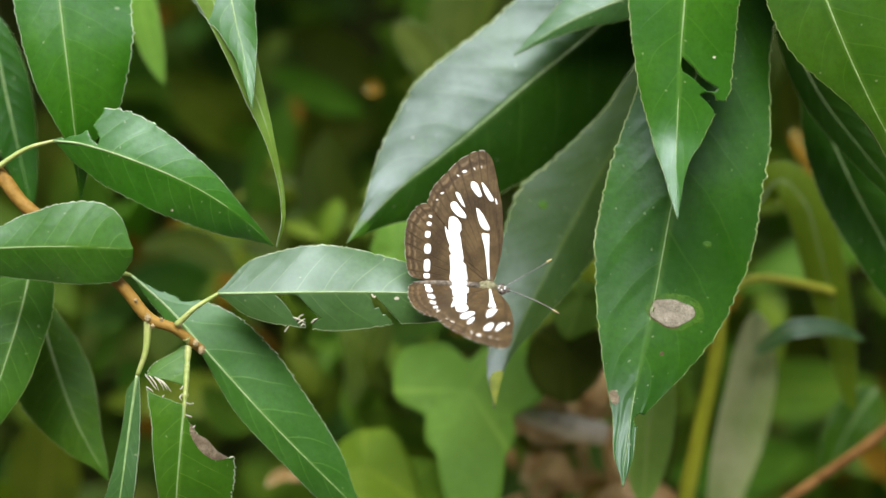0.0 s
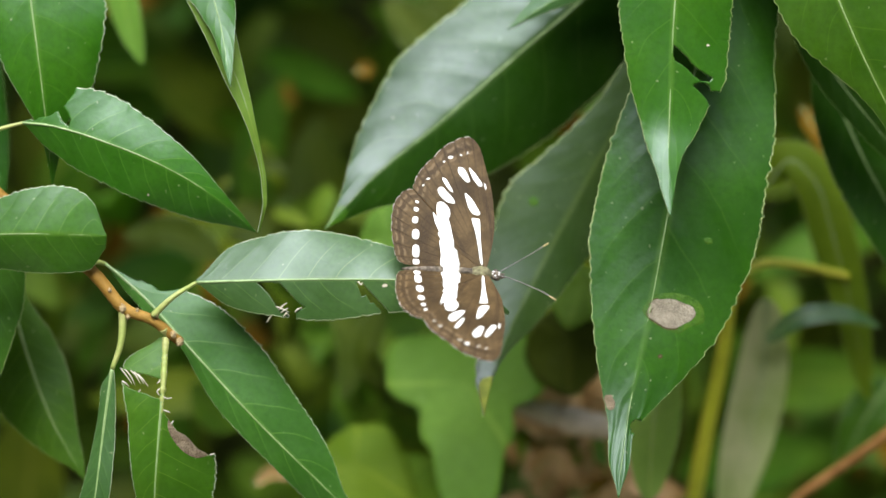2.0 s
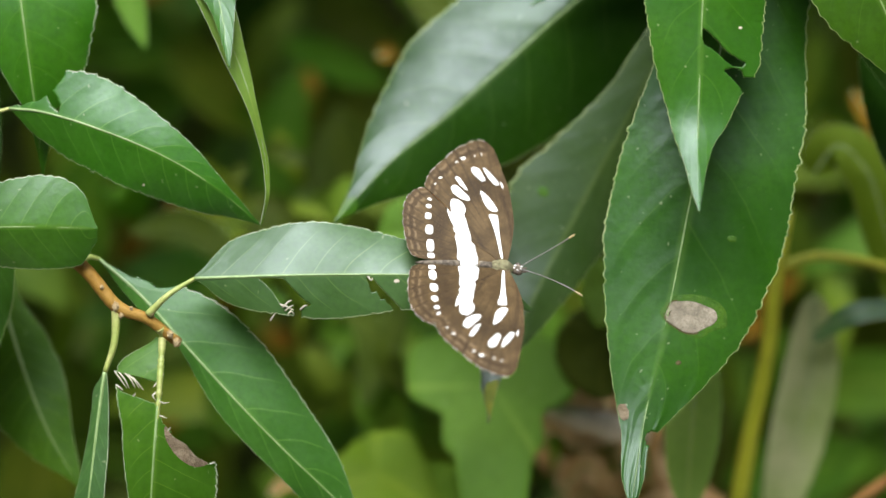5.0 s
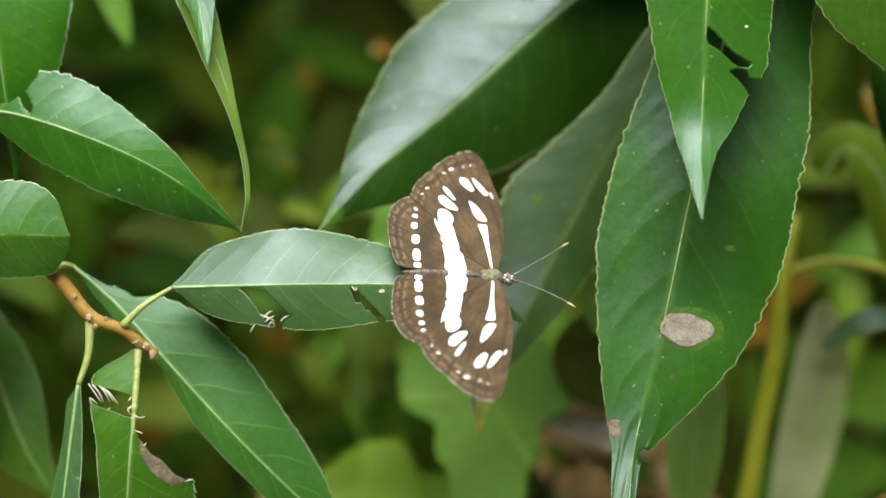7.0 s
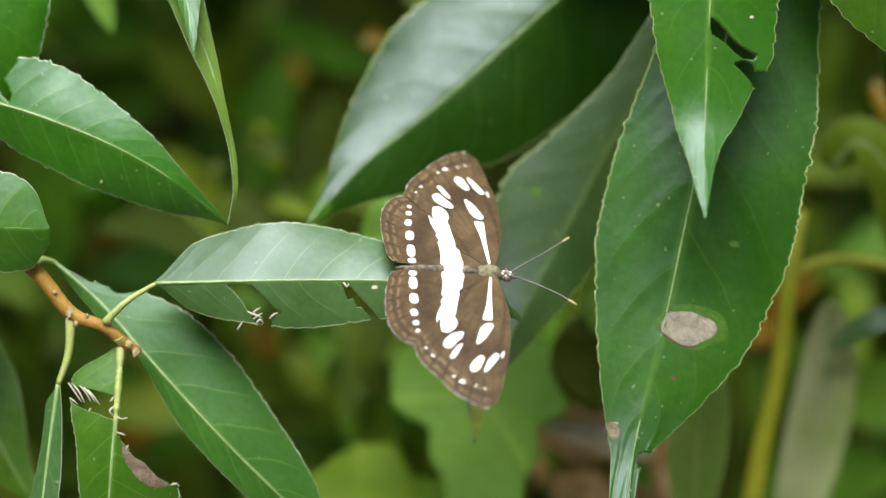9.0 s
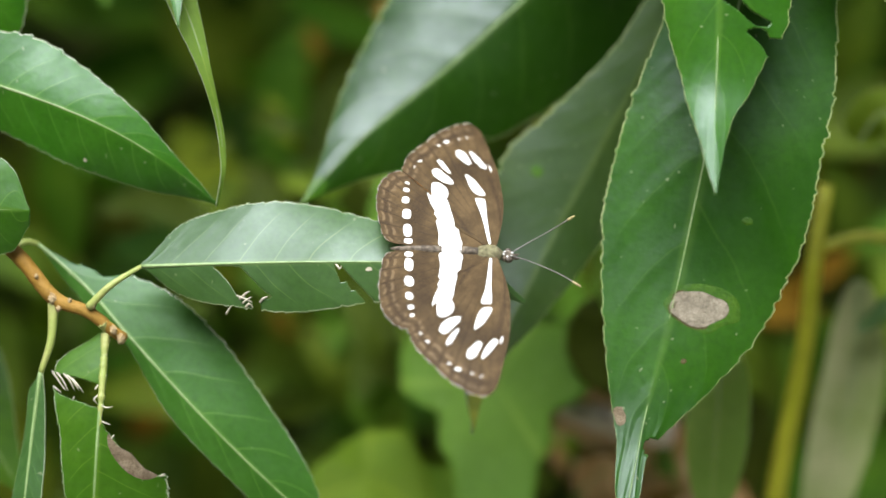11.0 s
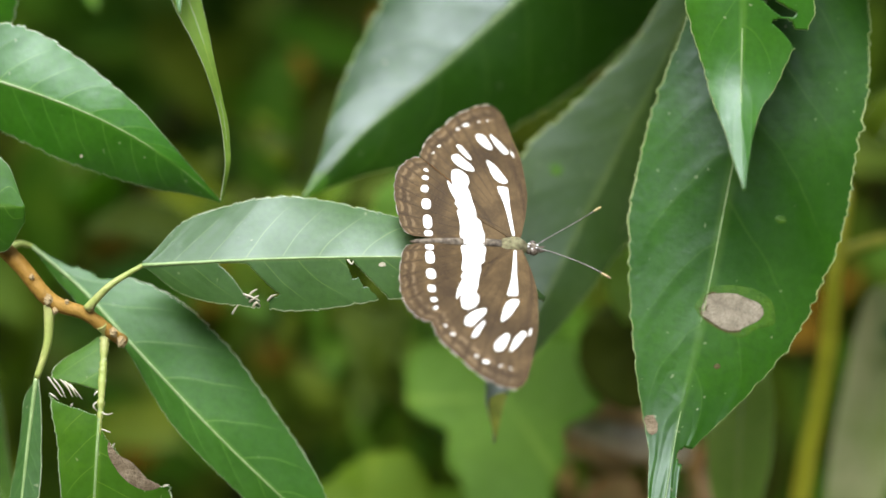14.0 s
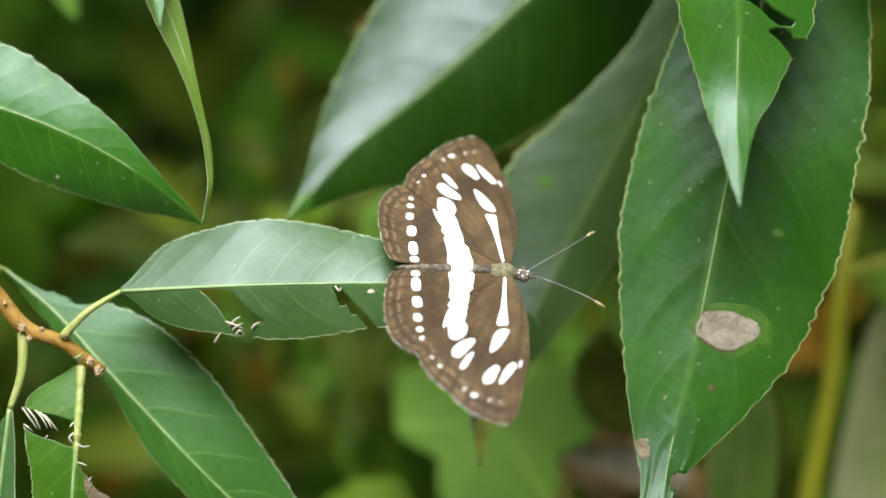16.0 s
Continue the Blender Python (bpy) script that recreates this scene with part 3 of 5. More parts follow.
leaf_blunt = leaf([(-0.1104, -0.0019, 0.8006), (-0.0908, -0.0043, 0.8033), (-0.0771, -0.0051, 0.8040), (-0.0641, -0.0033, 0.8032)], [0.15, 1.02, 1.44, 1.85, 2.25, 2.67, 3.11, 3.59, 4.06, 4.93, 6.23, 6.97, 7.7, 8.43, 8.87, 9.2, 9.37, 9.1, 8.12, 5.8, 0.15], [0.85, 1.51, 2.19, 2.89, 3.58, 4.24, 4.89, 5.49, 6.02, 6.47, 6.91, 7.26, 7.56, 7.83, 8.05, 8.08, 8.08, 7.89, 7.55, 6.75, 2.51], branch, face=(0.000, -0.988, 0.156), fold=-13, mat=DULL, rim=PALE_RIM, teeth=(24, 0.025), rib=0.0003, label="blunt-ended dusty green leaf")
leaf_perch = leaf([(-0.0471, -0.0017, 0.7935), (-0.0315, -0.0045, 0.7947), (-0.0177, -0.0045, 0.7949), (-0.0027, -0.0036, 0.7943), (0.0079, -0.0022, 0.7918), (0.0139, 0.0005, 0.7865)], [0.65, 7.03, 9.19, 10.39, 10.78, 10.43, 9.32, 7.66, 5.78, 4.11, 2.66, 1.08, 0.7], [0.26, 4.24, 6.03, 6.86, 7.62, 7.75, 7.1, 6.31, 5.86, 4.76, 3.64, 2.09, 0.15], branch, face=(0.047, -0.890, 0.454), fold=-13, mat=WAXY, rim=PALE_RIM, teeth=(26, 0.022), rib=0.00029, label="pale-sheened green leaf with ragged insect holes", petiole=[(-0.0554, -0.0044, 0.7875), (-0.0516, -0.0044, 0.7912), (-0.0471, -0.0017, 0.7935)], steps=320, across=44, holes=[[(0.182, -0.04), (0.205, -0.05), (0.255, -0.06), (0.272, -0.22), (0.29, -0.4), (0.31, -0.56), (0.332, -0.7), (0.322, -0.76), (0.312, -0.74), (0.303, -0.82), (0.303, -1.3), (0.278, -1.3), (0.282, -0.85), (0.262, -0.74), (0.252, -0.82), (0.243, -0.72), (0.222, -0.42), (0.2, -0.2)], [(0.488, -0.05), (0.502, -0.04), (0.513, -0.15), (0.545, -0.5), (0.585, -0.95), (0.58, -1.4), (0.56, -1.4), (0.562, -0.98), (0.556, -0.86), (0.547, -0.78), (0.54, -0.65), (0.53, -0.66), (0.518, -0.44), (0.505, -0.47), (0.498, -0.3)]])
leaf_long = leaf([(-0.0655, 0.0089, 0.7944), (-0.0573, 0.0051, 0.7881), (-0.0472, 0.0003, 0.7778), (-0.0336, -0.0035, 0.7638), (-0.0181, -0.0036, 0.7478), (-0.0058, 0.0005, 0.7323)], [0.14, 1.79, 6.59, 9.91, 10.68, 10.31, 9.13, 7.8, 5.55, 2.0, 1.39, 0.76, 0.14], [0.15, 1.69, 2.02, 1.13, 2.65, 3.94, 4.14, 4.14, 4.34, 4.34, 3.64, 2.19, 0.15], branch, face=(0.102, -0.969, 0.225), fold=-7, steps=260, across=30, holes=[[(0.02, 1.3), (0.03, 0.97), (0.06, 0.86), (0.085, 0.74), (0.09, 1.0), (0.1, 0.88), (0.115, 0.85), (0.13, 0.68), (0.142, 0.78), (0.157, 1.02), (0.162, 1.3)]], mat=MATT, rim=PALE_RIM, teeth=(34, 0.035), rib=0.0003, label="long dusty green leaf hanging below the twig", petiole=[(-0.0690, 0.0068, 0.7943), (-0.0673, 0.0080, 0.7950), (-0.0655, 0.0089, 0.7944)])
leaf_narrow = leaf([(-0.0633, -0.0061, 0.7772), (-0.0648, -0.0089, 0.7666), (-0.0665, -0.0126, 0.7530), (-0.0690, -0.0124, 0.7384)], [0.38, 1.02, 1.59, 2.02, 2.39, 2.54, 2.64, 2.71, 2.39, 1.83, 1.32, 0.86, 0.15], [0.15, 1.89, 1.86, 1.84, 2.03, 2.34, 2.71, 3.29, 3.61, 2.83, 1.98, 1.16, 0.27], branch, face=(-0.335, -0.919, 0.208), fold=-10, mat=WAXY, rim=PALE_RIM, teeth=(20, 0.02), label="narrow folded green leaf", petiole=[(-0.0612, -0.0032, 0.7880), (-0.0616, -0.0048, 0.7822), (-0.0633, -0.0061, 0.7772)])
leaf_eaten = leaf([(-0.0530, -0.0035, 0.7829), (-0.0535, -0.0081, 0.7737), (-0.0544, -0.0111, 0.7626), (-0.0551, -0.0119, 0.7519), (-0.0553, -0.0092, 0.7347)], [0.15, 4.24, 6.64, 8.68, 9.97, 10.9, 11.45, 11.51, 10.91, 9.58, 7.72, 4.79, 0.39], [1.2, 7.3, 8.0, 7.35, 6.3, 5.77, 5.13, 4.35, 3.34, 2.68, 2.06, 1.38, 0.22], branch, face=(0.000, -0.966, 0.259), fold=-6, mat=YOUNG, rim=PALE_RIM, teeth=(26, 0.03), label="half-eaten green leaf with brown dead edge", petiole=[(-0.0534, -0.0041, 0.7848), (-0.0529, -0.0038, 0.7837), (-0.0530, -0.0035, 0.7829)], steps=320, across=44, holes=[[(-0.01, 1.3), (-0.01, 0.1), (0.05, 0.09), (0.1, 0.07), (0.11, 0.1), (0.15, 0.06), (0.2, 0.08), (0.235, 0.06), (0.28, 0.05), (0.31, 0.12), (0.335, 0.25), (0.37, 0.36), (0.4, 0.55), (0.43, 0.68), (0.455, 0.84), (0.448, 0.92), (0.455, 1.02), (0.44, 1.3)], [(0.126, -1.3), (0.128, -1.08), (0.14, -0.75), (0.15, -0.45), (0.168, -0.06), (0.2, -0.05), (0.243, -0.05), (0.238, -0.25), (0.228, -0.4), (0.22, -0.62), (0.204, -0.9), (0.185, -1.0), (0.182, -1.3)]])
leaf_low = leaf([(-0.0844, 0.0167, 0.8064), (-0.0886, 0.0085, 0.7854), (-0.0967, -0.0009, 0.7600)], [0.15, 2.82, 3.78, 4.85, 5.72, 6.39, 6.2, 6.09, 5.95, 5.37, 3.97, 2.56, 0.15], [0.15, 7.02, 8.43, 9.9, 11.27, 11.22, 10.51, 9.69, 8.51, 7.0, 5.3, 3.04, 0.65], branch, face=(-0.034, -0.970, 0.242), fold=-6, mat=DULL, teeth=(30, 0.03), label="green leaf hanging behind the others")
leaf_dark = leaf([(-0.0877, 0.0283, 0.7898), (-0.0845, 0.0236, 0.7760), (-0.0784, 0.0184, 0.7598), (-0.0710, 0.0147, 0.7468)], [0.15, 2.53, 2.72, 4.29, 5.79, 6.4, 6.89, 6.45, 5.7, 4.38, 3.06, 1.84, 0.15], [2.62, 4.43, 6.1, 8.26, 9.09, 9.57, 10.22, 9.43, 7.95, 5.92, 3.84, 1.42, 0.15], branch, face=(0.069, -0.982, 0.174), fold=-6, mat=YOUNG, label="dark green leaf lower in the thicket")
leaf_curled = leaf([(-0.0477, 0.0310, 0.8692), (-0.0451, 0.0183, 0.8510), (-0.0423, 0.0110, 0.8405), (-0.0404, 0.0042, 0.8311)], [0.15, 4.21, 5.08, 6.01, 5.52, 5.07, 4.56, 4.05, 3.49, 2.58, 1.71, 0.93, 0.07], [4.05, 5.88, 7.59, 9.48, 8.87, 8.11, 6.5, 4.02, 2.91, 1.86, 1.17, 0.67, 0.17], branch, face=(-0.058, -0.827, 0.559), fold=-5, mat=DULL, rim=PALE_RIM, teeth=(20, 0.04), label="pale rolled leaf tip")
leaf_edge_on = leaf([(-0.0522, 0.0216, 0.8574), (-0.0459, 0.0160, 0.8443), (-0.0399, 0.0107, 0.8324), (-0.0368, 0.0065, 0.8244), (-0.0347, 0.0044, 0.8166), (-0.0340, 0.0029, 0.8110), (-0.0338, 0.0020, 0.8076), (-0.0352, 0.0027, 0.8023)], [0.15, 4.43, 4.53, 4.6, 3.78, 2.69, 1.76, 1.18, 0.69, 0.45, 0.57, 0.16, 0.15], [4.22, 3.37, 2.69, 2.41, 2.28, 2.36, 2.3, 1.63, 1.04, 0.74, 0.45, 0.53, 0.15], branch, face=(0.341, -0.936, -0.087), fold=4, mat=OLIVE, rim=PALE_RIM, teeth=(20, 0.02), rib=0.00015, label="leaf seen edge-on with a long curved tip")
leaf_back = leaf([(-0.0987, 0.0478, 0.8430), (-0.0931, 0.0404, 0.8195), (-0.0885, 0.0355, 0.8012)], 0.0055, 0.0050, branch, mat=GLOSSY, face=(0.173, -0.981, 0.087), swell=(0.6, 0.9), label="dark green leaf lower in the thicket")
patch(leaf_eaten, [(0.321, 0.17), (0.357, 0.32), (0.379, 0.52), (0.429, 0.71), (0.45, 0.87), (0.464, 0.68), (0.443, 0.46), (0.4, 0.28), (0.357, 0.17)], WITHER, "dead_patch", "dry brown dead tissue", 0.0002)
patch(leaf_bitten, [(0.55, -0.81), (0.55, -0.77), (0.557, -0.78), (0.557, -0.82), (0.55, -0.83)], TORN, "droppings", "pale grey droppings", 0.0003)

rod("bare_midrib", [ob_blades[leaf_eaten.name].at(u, 0.01)[0] for u in (0.0, 0.06, 0.12, 0.18, 0.24, 0.30)], [0.00075, 0.0006, 0.00065, 0.0006, 0.00045, 0.0003], STALK, leaf_eaten, "gnawed pale midrib", n=8, steps=40, rough=0.22, seed=5)
blotch(leaf_perch, 0.572, -0.18, 0.008, 0.05, TORN, "droppings", "pale grey droppings", 0.0003, 11)
for line_uv in (((0.125, -1.05), (0.16, -0.9), (0.192, -0.75)), ((0.13, -0.95), (0.16, -0.8), (0.193, -0.69)), ((0.135, -0.8), (0.16, -0.66), (0.19, -0.55)), ((0.14, -0.72), (0.165, -0.57), (0.19, -0.46)),
                ((0.15, -0.62), (0.17, -0.5), (0.196, -0.36)), ((0.18, -1.0), (0.19, -0.9), (0.2, -0.84)), ((0.221, -0.6), (0.21, -0.54)), ((0.17, -0.07), (0.185, -0.13)), ((0.2, -0.05), (0.215, -0.13), (0.232, -0.05)),
                ((0.065, 0.02), (0.075, 0.13)), ((0.145, 0.03), (0.138, 0.12)), ((0.23, 0.0), (0.24, 0.12), (0.235, 0.24)), ((0.285, 0.05), (0.292, 0.2)), ((0.336, 0.22), (0.322, 0.27)), ((0.452, 0.9), (0.444, 1.0))):
    fibre(leaf_eaten, line_uv)
for line_uv in (((0.245, -0.74), (0.265, -0.8), (0.282, -0.86)), ((0.252, -0.82), (0.268, -0.68), (0.277, -0.62)), ((0.258, -0.9), (0.27, -0.82), (0.281, -0.74)), ((0.265, -0.97), (0.275, -0.9), (0.283, -0.97)),
                ((0.213, -1.18), (0.23, -1.0)), ((0.3, -0.84), (0.31, -0.76), (0.322, -0.7)), ((0.494, -0.05), (0.503, -0.16), (0.507, -0.08))):
    fibre(leaf_perch, line_uv, 0.00016)

# ---- the glossy shrub that overhangs the perch from above ----
shrub = thing("overhanging_branch", (0.0656, 0.0446, 0.8892), "overhanging branch with large glossy dark green leaves", "branch")
rod("twig", [(0.0516, 0.0716, 0.8740), (0.0594, 0.0598, 0.8878), (0.0649, 0.0373, 0.9004), (0.0725, 0.0295, 0.9103), (0.0890, 0.0339, 0.9266)], [0.0012, 0.0018, 0.0024], BARK, shrub, n=12, steps=40, rough=0.05)
leaf_sheen = leaf([(0.0554, 0.0438, 0.8709), (0.0388, 0.0408, 0.8479), (0.0204, 0.0366, 0.8324), (0.0026, 0.0293, 0.8185), (-0.0102, 0.0232, 0.8095), (-0.0205, 0.0165, 0.7999)], [0.17, 11.36, 15.22, 15.03, 15.78, 17.34, 17.68, 16.86, 14.98, 11.79, 8.69, 3.88, 0.09], [8.3, 11.79, 14.4, 16.28, 16.71, 16.31, 15.89, 16.46, 16.1, 12.81, 8.21, 2.97, 0.19], shrub, face=(0.034, -0.965, 0.259), fold=-11, cup=0.17, mat=SHEEN, teeth=(36, 0.03), wave=0.03, label="large glossy leaf with a white sky sheen on one half")
leaf_top = leaf([(0.0564, 0.0384, 0.8581), (0.0412, 0.0325, 0.8517), (0.0267, 0.0309, 0.8456), (0.0149, 0.0309, 0.8381)], [0.15, 3.84, 3.87, 3.91, 4.04, 4.25, 4.02, 3.13, 2.45, 1.93, 1.13, 0.59, 0.15], [7.07, 7.86, 8.57, 9.22, 8.94, 8.61, 8.09, 7.06, 5.64, 4.19, 2.77, 1.6, 0.19], shrub, face=(-0.065, -0.925, 0.375), fold=-12, mat=WAXY, label="glossy green leaf with a pale tip")
leaf_shaded = leaf([(0.0508, 0.0373, 0.8447), (0.0370, 0.0311, 0.8177), (0.0244, 0.0254, 0.7943), (0.0145, 0.0163, 0.7759), (0.0111, 0.0076, 0.7664)], [0.15, 4.56, 6.53, 7.5, 8.5, 8.96, 8.93, 7.91, 6.19, 4.13, 1.55, 0.28, 0.15], [2.24, 3.51, 4.59, 5.52, 7.79, 10.52, 13.54, 12.74, 11.09, 8.18, 5.24, 2.88, 0.25], shrub, face=(0.069, -0.985, 0.156), fold=-5, mat=SHADED, wave=0.03, rib=0, label="dull green leaf with a drawn-out tip")
leaf_spotted = leaf([(0.0642, 0.0365, 0.8898), (0.0542, 0.0202, 0.8523), (0.0473, 0.0071, 0.8188), (0.0419, -0.0027, 0.7899), (0.0375, -0.0110, 0.7705), (0.0356, -0.0207, 0.7593)], [3.97, 7.49, 11.05, 13.31, 13.53, 13.7, 14.28, 15.03, 16.45, 17.79, 18.28, 18.32, 18.77, 18.05, 16.47, 14.39, 10.2, 5.74, 2.05, 1.65, 0.2], [0.15, 4.81, 6.26, 7.71, 8.68, 9.38, 10.19, 10.92, 11.23, 11.91, 13.14, 14.03, 14.42, 14.26, 12.83, 11.23, 8.8, 5.97, 3.38, 2.26, 0.13], shrub, face=(-0.067, -0.964, 0.259), fold=-4, mat=BUCKLED, teeth=(44, 0.025), wave=0.04, steps=260, across=30, holes=[[(0.884, 0.62), (0.892, 0.36), (0.899, 0.42), (0.904, 0.7), (0.902, 1.4), (0.886, 1.4)]], label="large green leaf with a dead grey-brown spot")
leaf_torn = leaf([(0.0480, 0.0168, 0.9013), (0.0475, 0.0073, 0.8658), (0.0462, 0.0013, 0.8436), (0.0456, -0.0031, 0.8293), (0.0451, -0.0079, 0.8222), (0.0449, -0.0142, 0.8136)], [3.08, 4.97, 6.91, 8.85, 10.58, 10.95, 11.33, 11.7, 11.9, 11.86, 11.87, 11.82, 11.75, 11.46, 10.83, 7.92, 5.9, 3.28, 1.87, 0.92, 0.09], [0.15, 4.95, 7.15, 9.38, 11.58, 11.89, 12.14, 12.36, 12.47, 11.92, 11.35, 10.64, 9.95, 8.98, 7.81, 6.49, 5.17, 3.89, 2.4, 1.41, 0.16], shrub, face=(0.034, -0.984, 0.174), fold=-5, mat=BRIGHT, teeth=(36, 0.035), label="bright green leaf with a torn hole and pale tip", steps=320, across=44, holes=[[(0.636, 0.03), (0.645, 0.15), (0.655, 0.27), (0.67, 0.4), (0.682, 0.6), (0.69, 0.76), (0.697, 0.72), (0.697, 0.56), (0.687, 0.4), (0.672, 0.24), (0.662, 0.05), (0.65, 0.02)], [(0.703, 0.42), (0.7, 0.6), (0.703, 0.72), (0.714, 0.8), (0.716, 0.95), (0.722, 1.3), (0.756, 1.3), (0.748, 1.0), (0.735, 0.82), (0.72, 0.62), (0.71, 0.45)]])
leaf_corner = leaf([(0.0661, 0.0188, 0.8856), (0.0755, 0.0070, 0.8571), (0.0861, 0.0030, 0.8345), (0.0996, 0.0035, 0.8131)], [3.73, 6.96, 9.64, 10.92, 12.02, 12.8, 13.27, 13.55, 13.65, 12.21, 9.88, 6.15, 0.25], [0.15, 8.71, 12.04, 11.7, 11.48, 11.33, 10.47, 7.63, 4.47, 2.57, 2.36, 2.61, 0.36], shrub, face=(-0.132, -0.942, 0.309), fold=-5, mat=BRIGHT, teeth=(34, 0.03), label="bright green leaf with a toothed margin")
leaf_slender = leaf([(0.0709, 0.0345, 0.8516), (0.0797, 0.0295, 0.8329), (0.0909, 0.0257, 0.8187), (0.1051, 0.0237, 0.8033)], 0.0044, 0.0041, shrub, mat=GLOSSY, face=(0.000, -0.990, 0.139), swell=(0.6, 0.9), label="slender dark green leaf")
leaf_slanted = leaf([(0.0805, 0.0394, 0.8310), (0.0900, 0.0339, 0.8108), (0.0996, 0.0295, 0.7941), (0.1129, 0.0250, 0.7696)], 0.0087, 0.0077, shrub, mat=GLOSSY, face=(0.000, -0.985, 0.174), swell=(0.6, 0.9), label="dark green leaf hanging in shade")
blotch(leaf_torn, 0.63, 0.62, 0.003, 0.03, TORN, "droppings", "pale grey droppings", 0.0003, 12)
blotch(leaf_spotted, 0.732, 0.29, 0.028, 0.41, HALO, "spot_margin", "yellow-green dying margin", 0.00018, 5)
blotch(leaf_spotted, 0.734, 0.26, 0.0235, 0.335, SCAB, "spot_rim", "dark scabby rim", 0.0002, 3)
blotch(leaf_spotted, 0.734, 0.26, 0.0215, 0.305, DEAD, "dead_spot", "dry grey-brown dead spot", 0.00022, 3)
blotch(leaf_spotted, 0.866, -0.78, 0.011, 0.2, WITHER, "dead_spot", "dry grey-brown dead spot", 0.00022, 4)
blotch(leaf_spotted, 0.626, 0.48, 0.004, 0.05, HALO, "dead_spot", "", 0.0002, 6)
blotch(leaf_spotted, 0.79, 0.34, 0.003, 0.04, SCAB, "dead_spot", "", 0.0002, 7)
blotch(leaf_sheen, 0.972, 0.0, 0.03, 1.0, HALO, "yellowed_tip", "yellow-green leaf tip", 0.0002, 13)
blotch(leaf_shaded, 0.51, -0.56, 0.010, 0.08, HALO, "dead_spot", "", 0.0002, 8)
blotch(leaf_shaded, 0.95, 0.0, 0.055, 1.0, YELLOWED, "yellowed_tip", "yellow-green leaf tip", 0.0002, 9)


# ---- out-of-focus plants of the thicket behind ----
creeper = thing("creeper", (0.0092, 0.0482, 0.7286), "pale green climber with rounded lobed leaves", "plant")
lobed((0.0088, 0.0519, 0.7560), 0.0183, (0.000, -0.707, 0.707), 0, [0.96, 1.03, 0.80, 0.45, 0.80, 1.03, 0.96, 0.66, 0.95, 1.9, 0.95, 0.66], OLIVE, creeper)
lobed((-0.0152, 0.0552, 0.7362), 0.0122, (0.116, -0.659, 0.743), 20, [0.9, 1.0, 0.85, 0.7, 0.65, 0.85, 1.0, 1.0, 0.9, 1.0, 1.3, 1.0], LIME, creeper)
lobed((-0.0040, 0.0560, 0.7318), 0.0090, (0.050, -0.680, 0.730), -15, [0.9, 1.0, 0.9, 0.8, 0.8, 0.9, 1.0, 1.0, 0.9, 1.0, 1.2, 1.0], LIME, creeper)
lobed((-0.0086, 0.0588, 0.7878), 0.0075, (0.000, -0.866, 0.500), 40, [1.0, 1.0, 0.9, 0.8, 0.7, 0.8, 0.9, 1.0, 1.1, 1.2, 1.3, 1.1], OLIVE, creeper)
lobed((0.0313, 0.0529, 0.7656), 0.0095, (0.000, -0.978, 0.208), -30, [1.0, 1.0, 0.9, 0.8, 0.7, 0.8, 0.9, 1.0, 1.1, 1.2, 1.3, 1.1], SHADE_TONED, creeper)
lobed((0.0333, 0.0465, 0.7803), 0.0070, (0.000, -0.906, 0.423), -50, [1.0, 0.9, 0.7, 0.6, 0.5, 0.6, 0.7, 0.9, 1.0, 1.2, 1.5, 1.2], OLIVE, creeper)
rod("stem", [(0.0091, 0.0539, 0.7460), (0.0082, 0.0529, 0.7269), (0.0064, 0.0560, 0.7000)], [0.0008, 0.0012], STEM, creeper)
weed = thing("tall_weed", (0.0632, 0.0489, 0.7314), "tall weed with a yellow-green stem and drooping leaves", "plant")
rod("stem", [(0.0687, 0.056, 0.7920), (0.0661, 0.050, 0.7775), (0.0652, 0.050, 0.7649), (0.0632, 0.050, 0.7522), (0.0611, 0.050, 0.7393), (0.0585, 0.052, 0.7162), (0.0570, 0.054, 0.6976)], [0.0014, 0.0018, 0.0020], STEM, weed, "yellow-green stem")
rod("stem", [(0.0665, 0.053, 0.7805), (0.0751, 0.055, 0.7827), (0.0837, 0.055, 0.7818), (0.0929, 0.056, 0.7793)], [0.0011, 0.0010, 0.0009], STEM, weed)
_w = leaf([(0.0483, 0.034, 0.7720), (0.0481, 0.033, 0.7578), (0.0475, 0.032, 0.7466), (0.0472, 0.031, 0.7362)], 0.0058, 0.0056, weed, mat=PALE, face=(0.000, -0.985, 0.174), swell=(0.5, 0.6), rib=0.0003)
_w = leaf([(0.0757, 0.059, 0.7735), (0.0755, 0.058, 0.7575), (0.0730, 0.057, 0.7432), (0.0700, 0.056, 0.7290), (0.0678, 0.055, 0.7170)], 0.0060, 0.0061, weed, mat=GREYGREEN, face=(0.000, -0.906, 0.423), swell=(0.5, 0.7), rib=0.0004, label="greyish drooping leaf")
_w = leaf([(0.0748, 0.060, 0.7990), (0.0766, 0.060, 0.8035), (0.0806, 0.059, 0.8046), (0.0857, 0.058, 0.7991), (0.0894, 0.057, 0.7879), (0.0939, 0.056, 0.7727), (0.0988, 0.055, 0.7509)], 0.0051, 0.0051, weed, mat=LIME, face=(0.000, -0.906, 0.423), swell=(0.25, 0.55), rib=0.0003, label="arching green leaf")
_w = leaf([(0.0745, 0.052, 0.7655), (0.0821, 0.050, 0.7719), (0.0918, 0.050, 0.7725), (0.1000, 0.052, 0.7690)], 0.0022, 0.0024, weed, mat=WAXY, face=(0.000, -0.766, 0.643), swell=(0.5, 0.7), rib=0.0003)
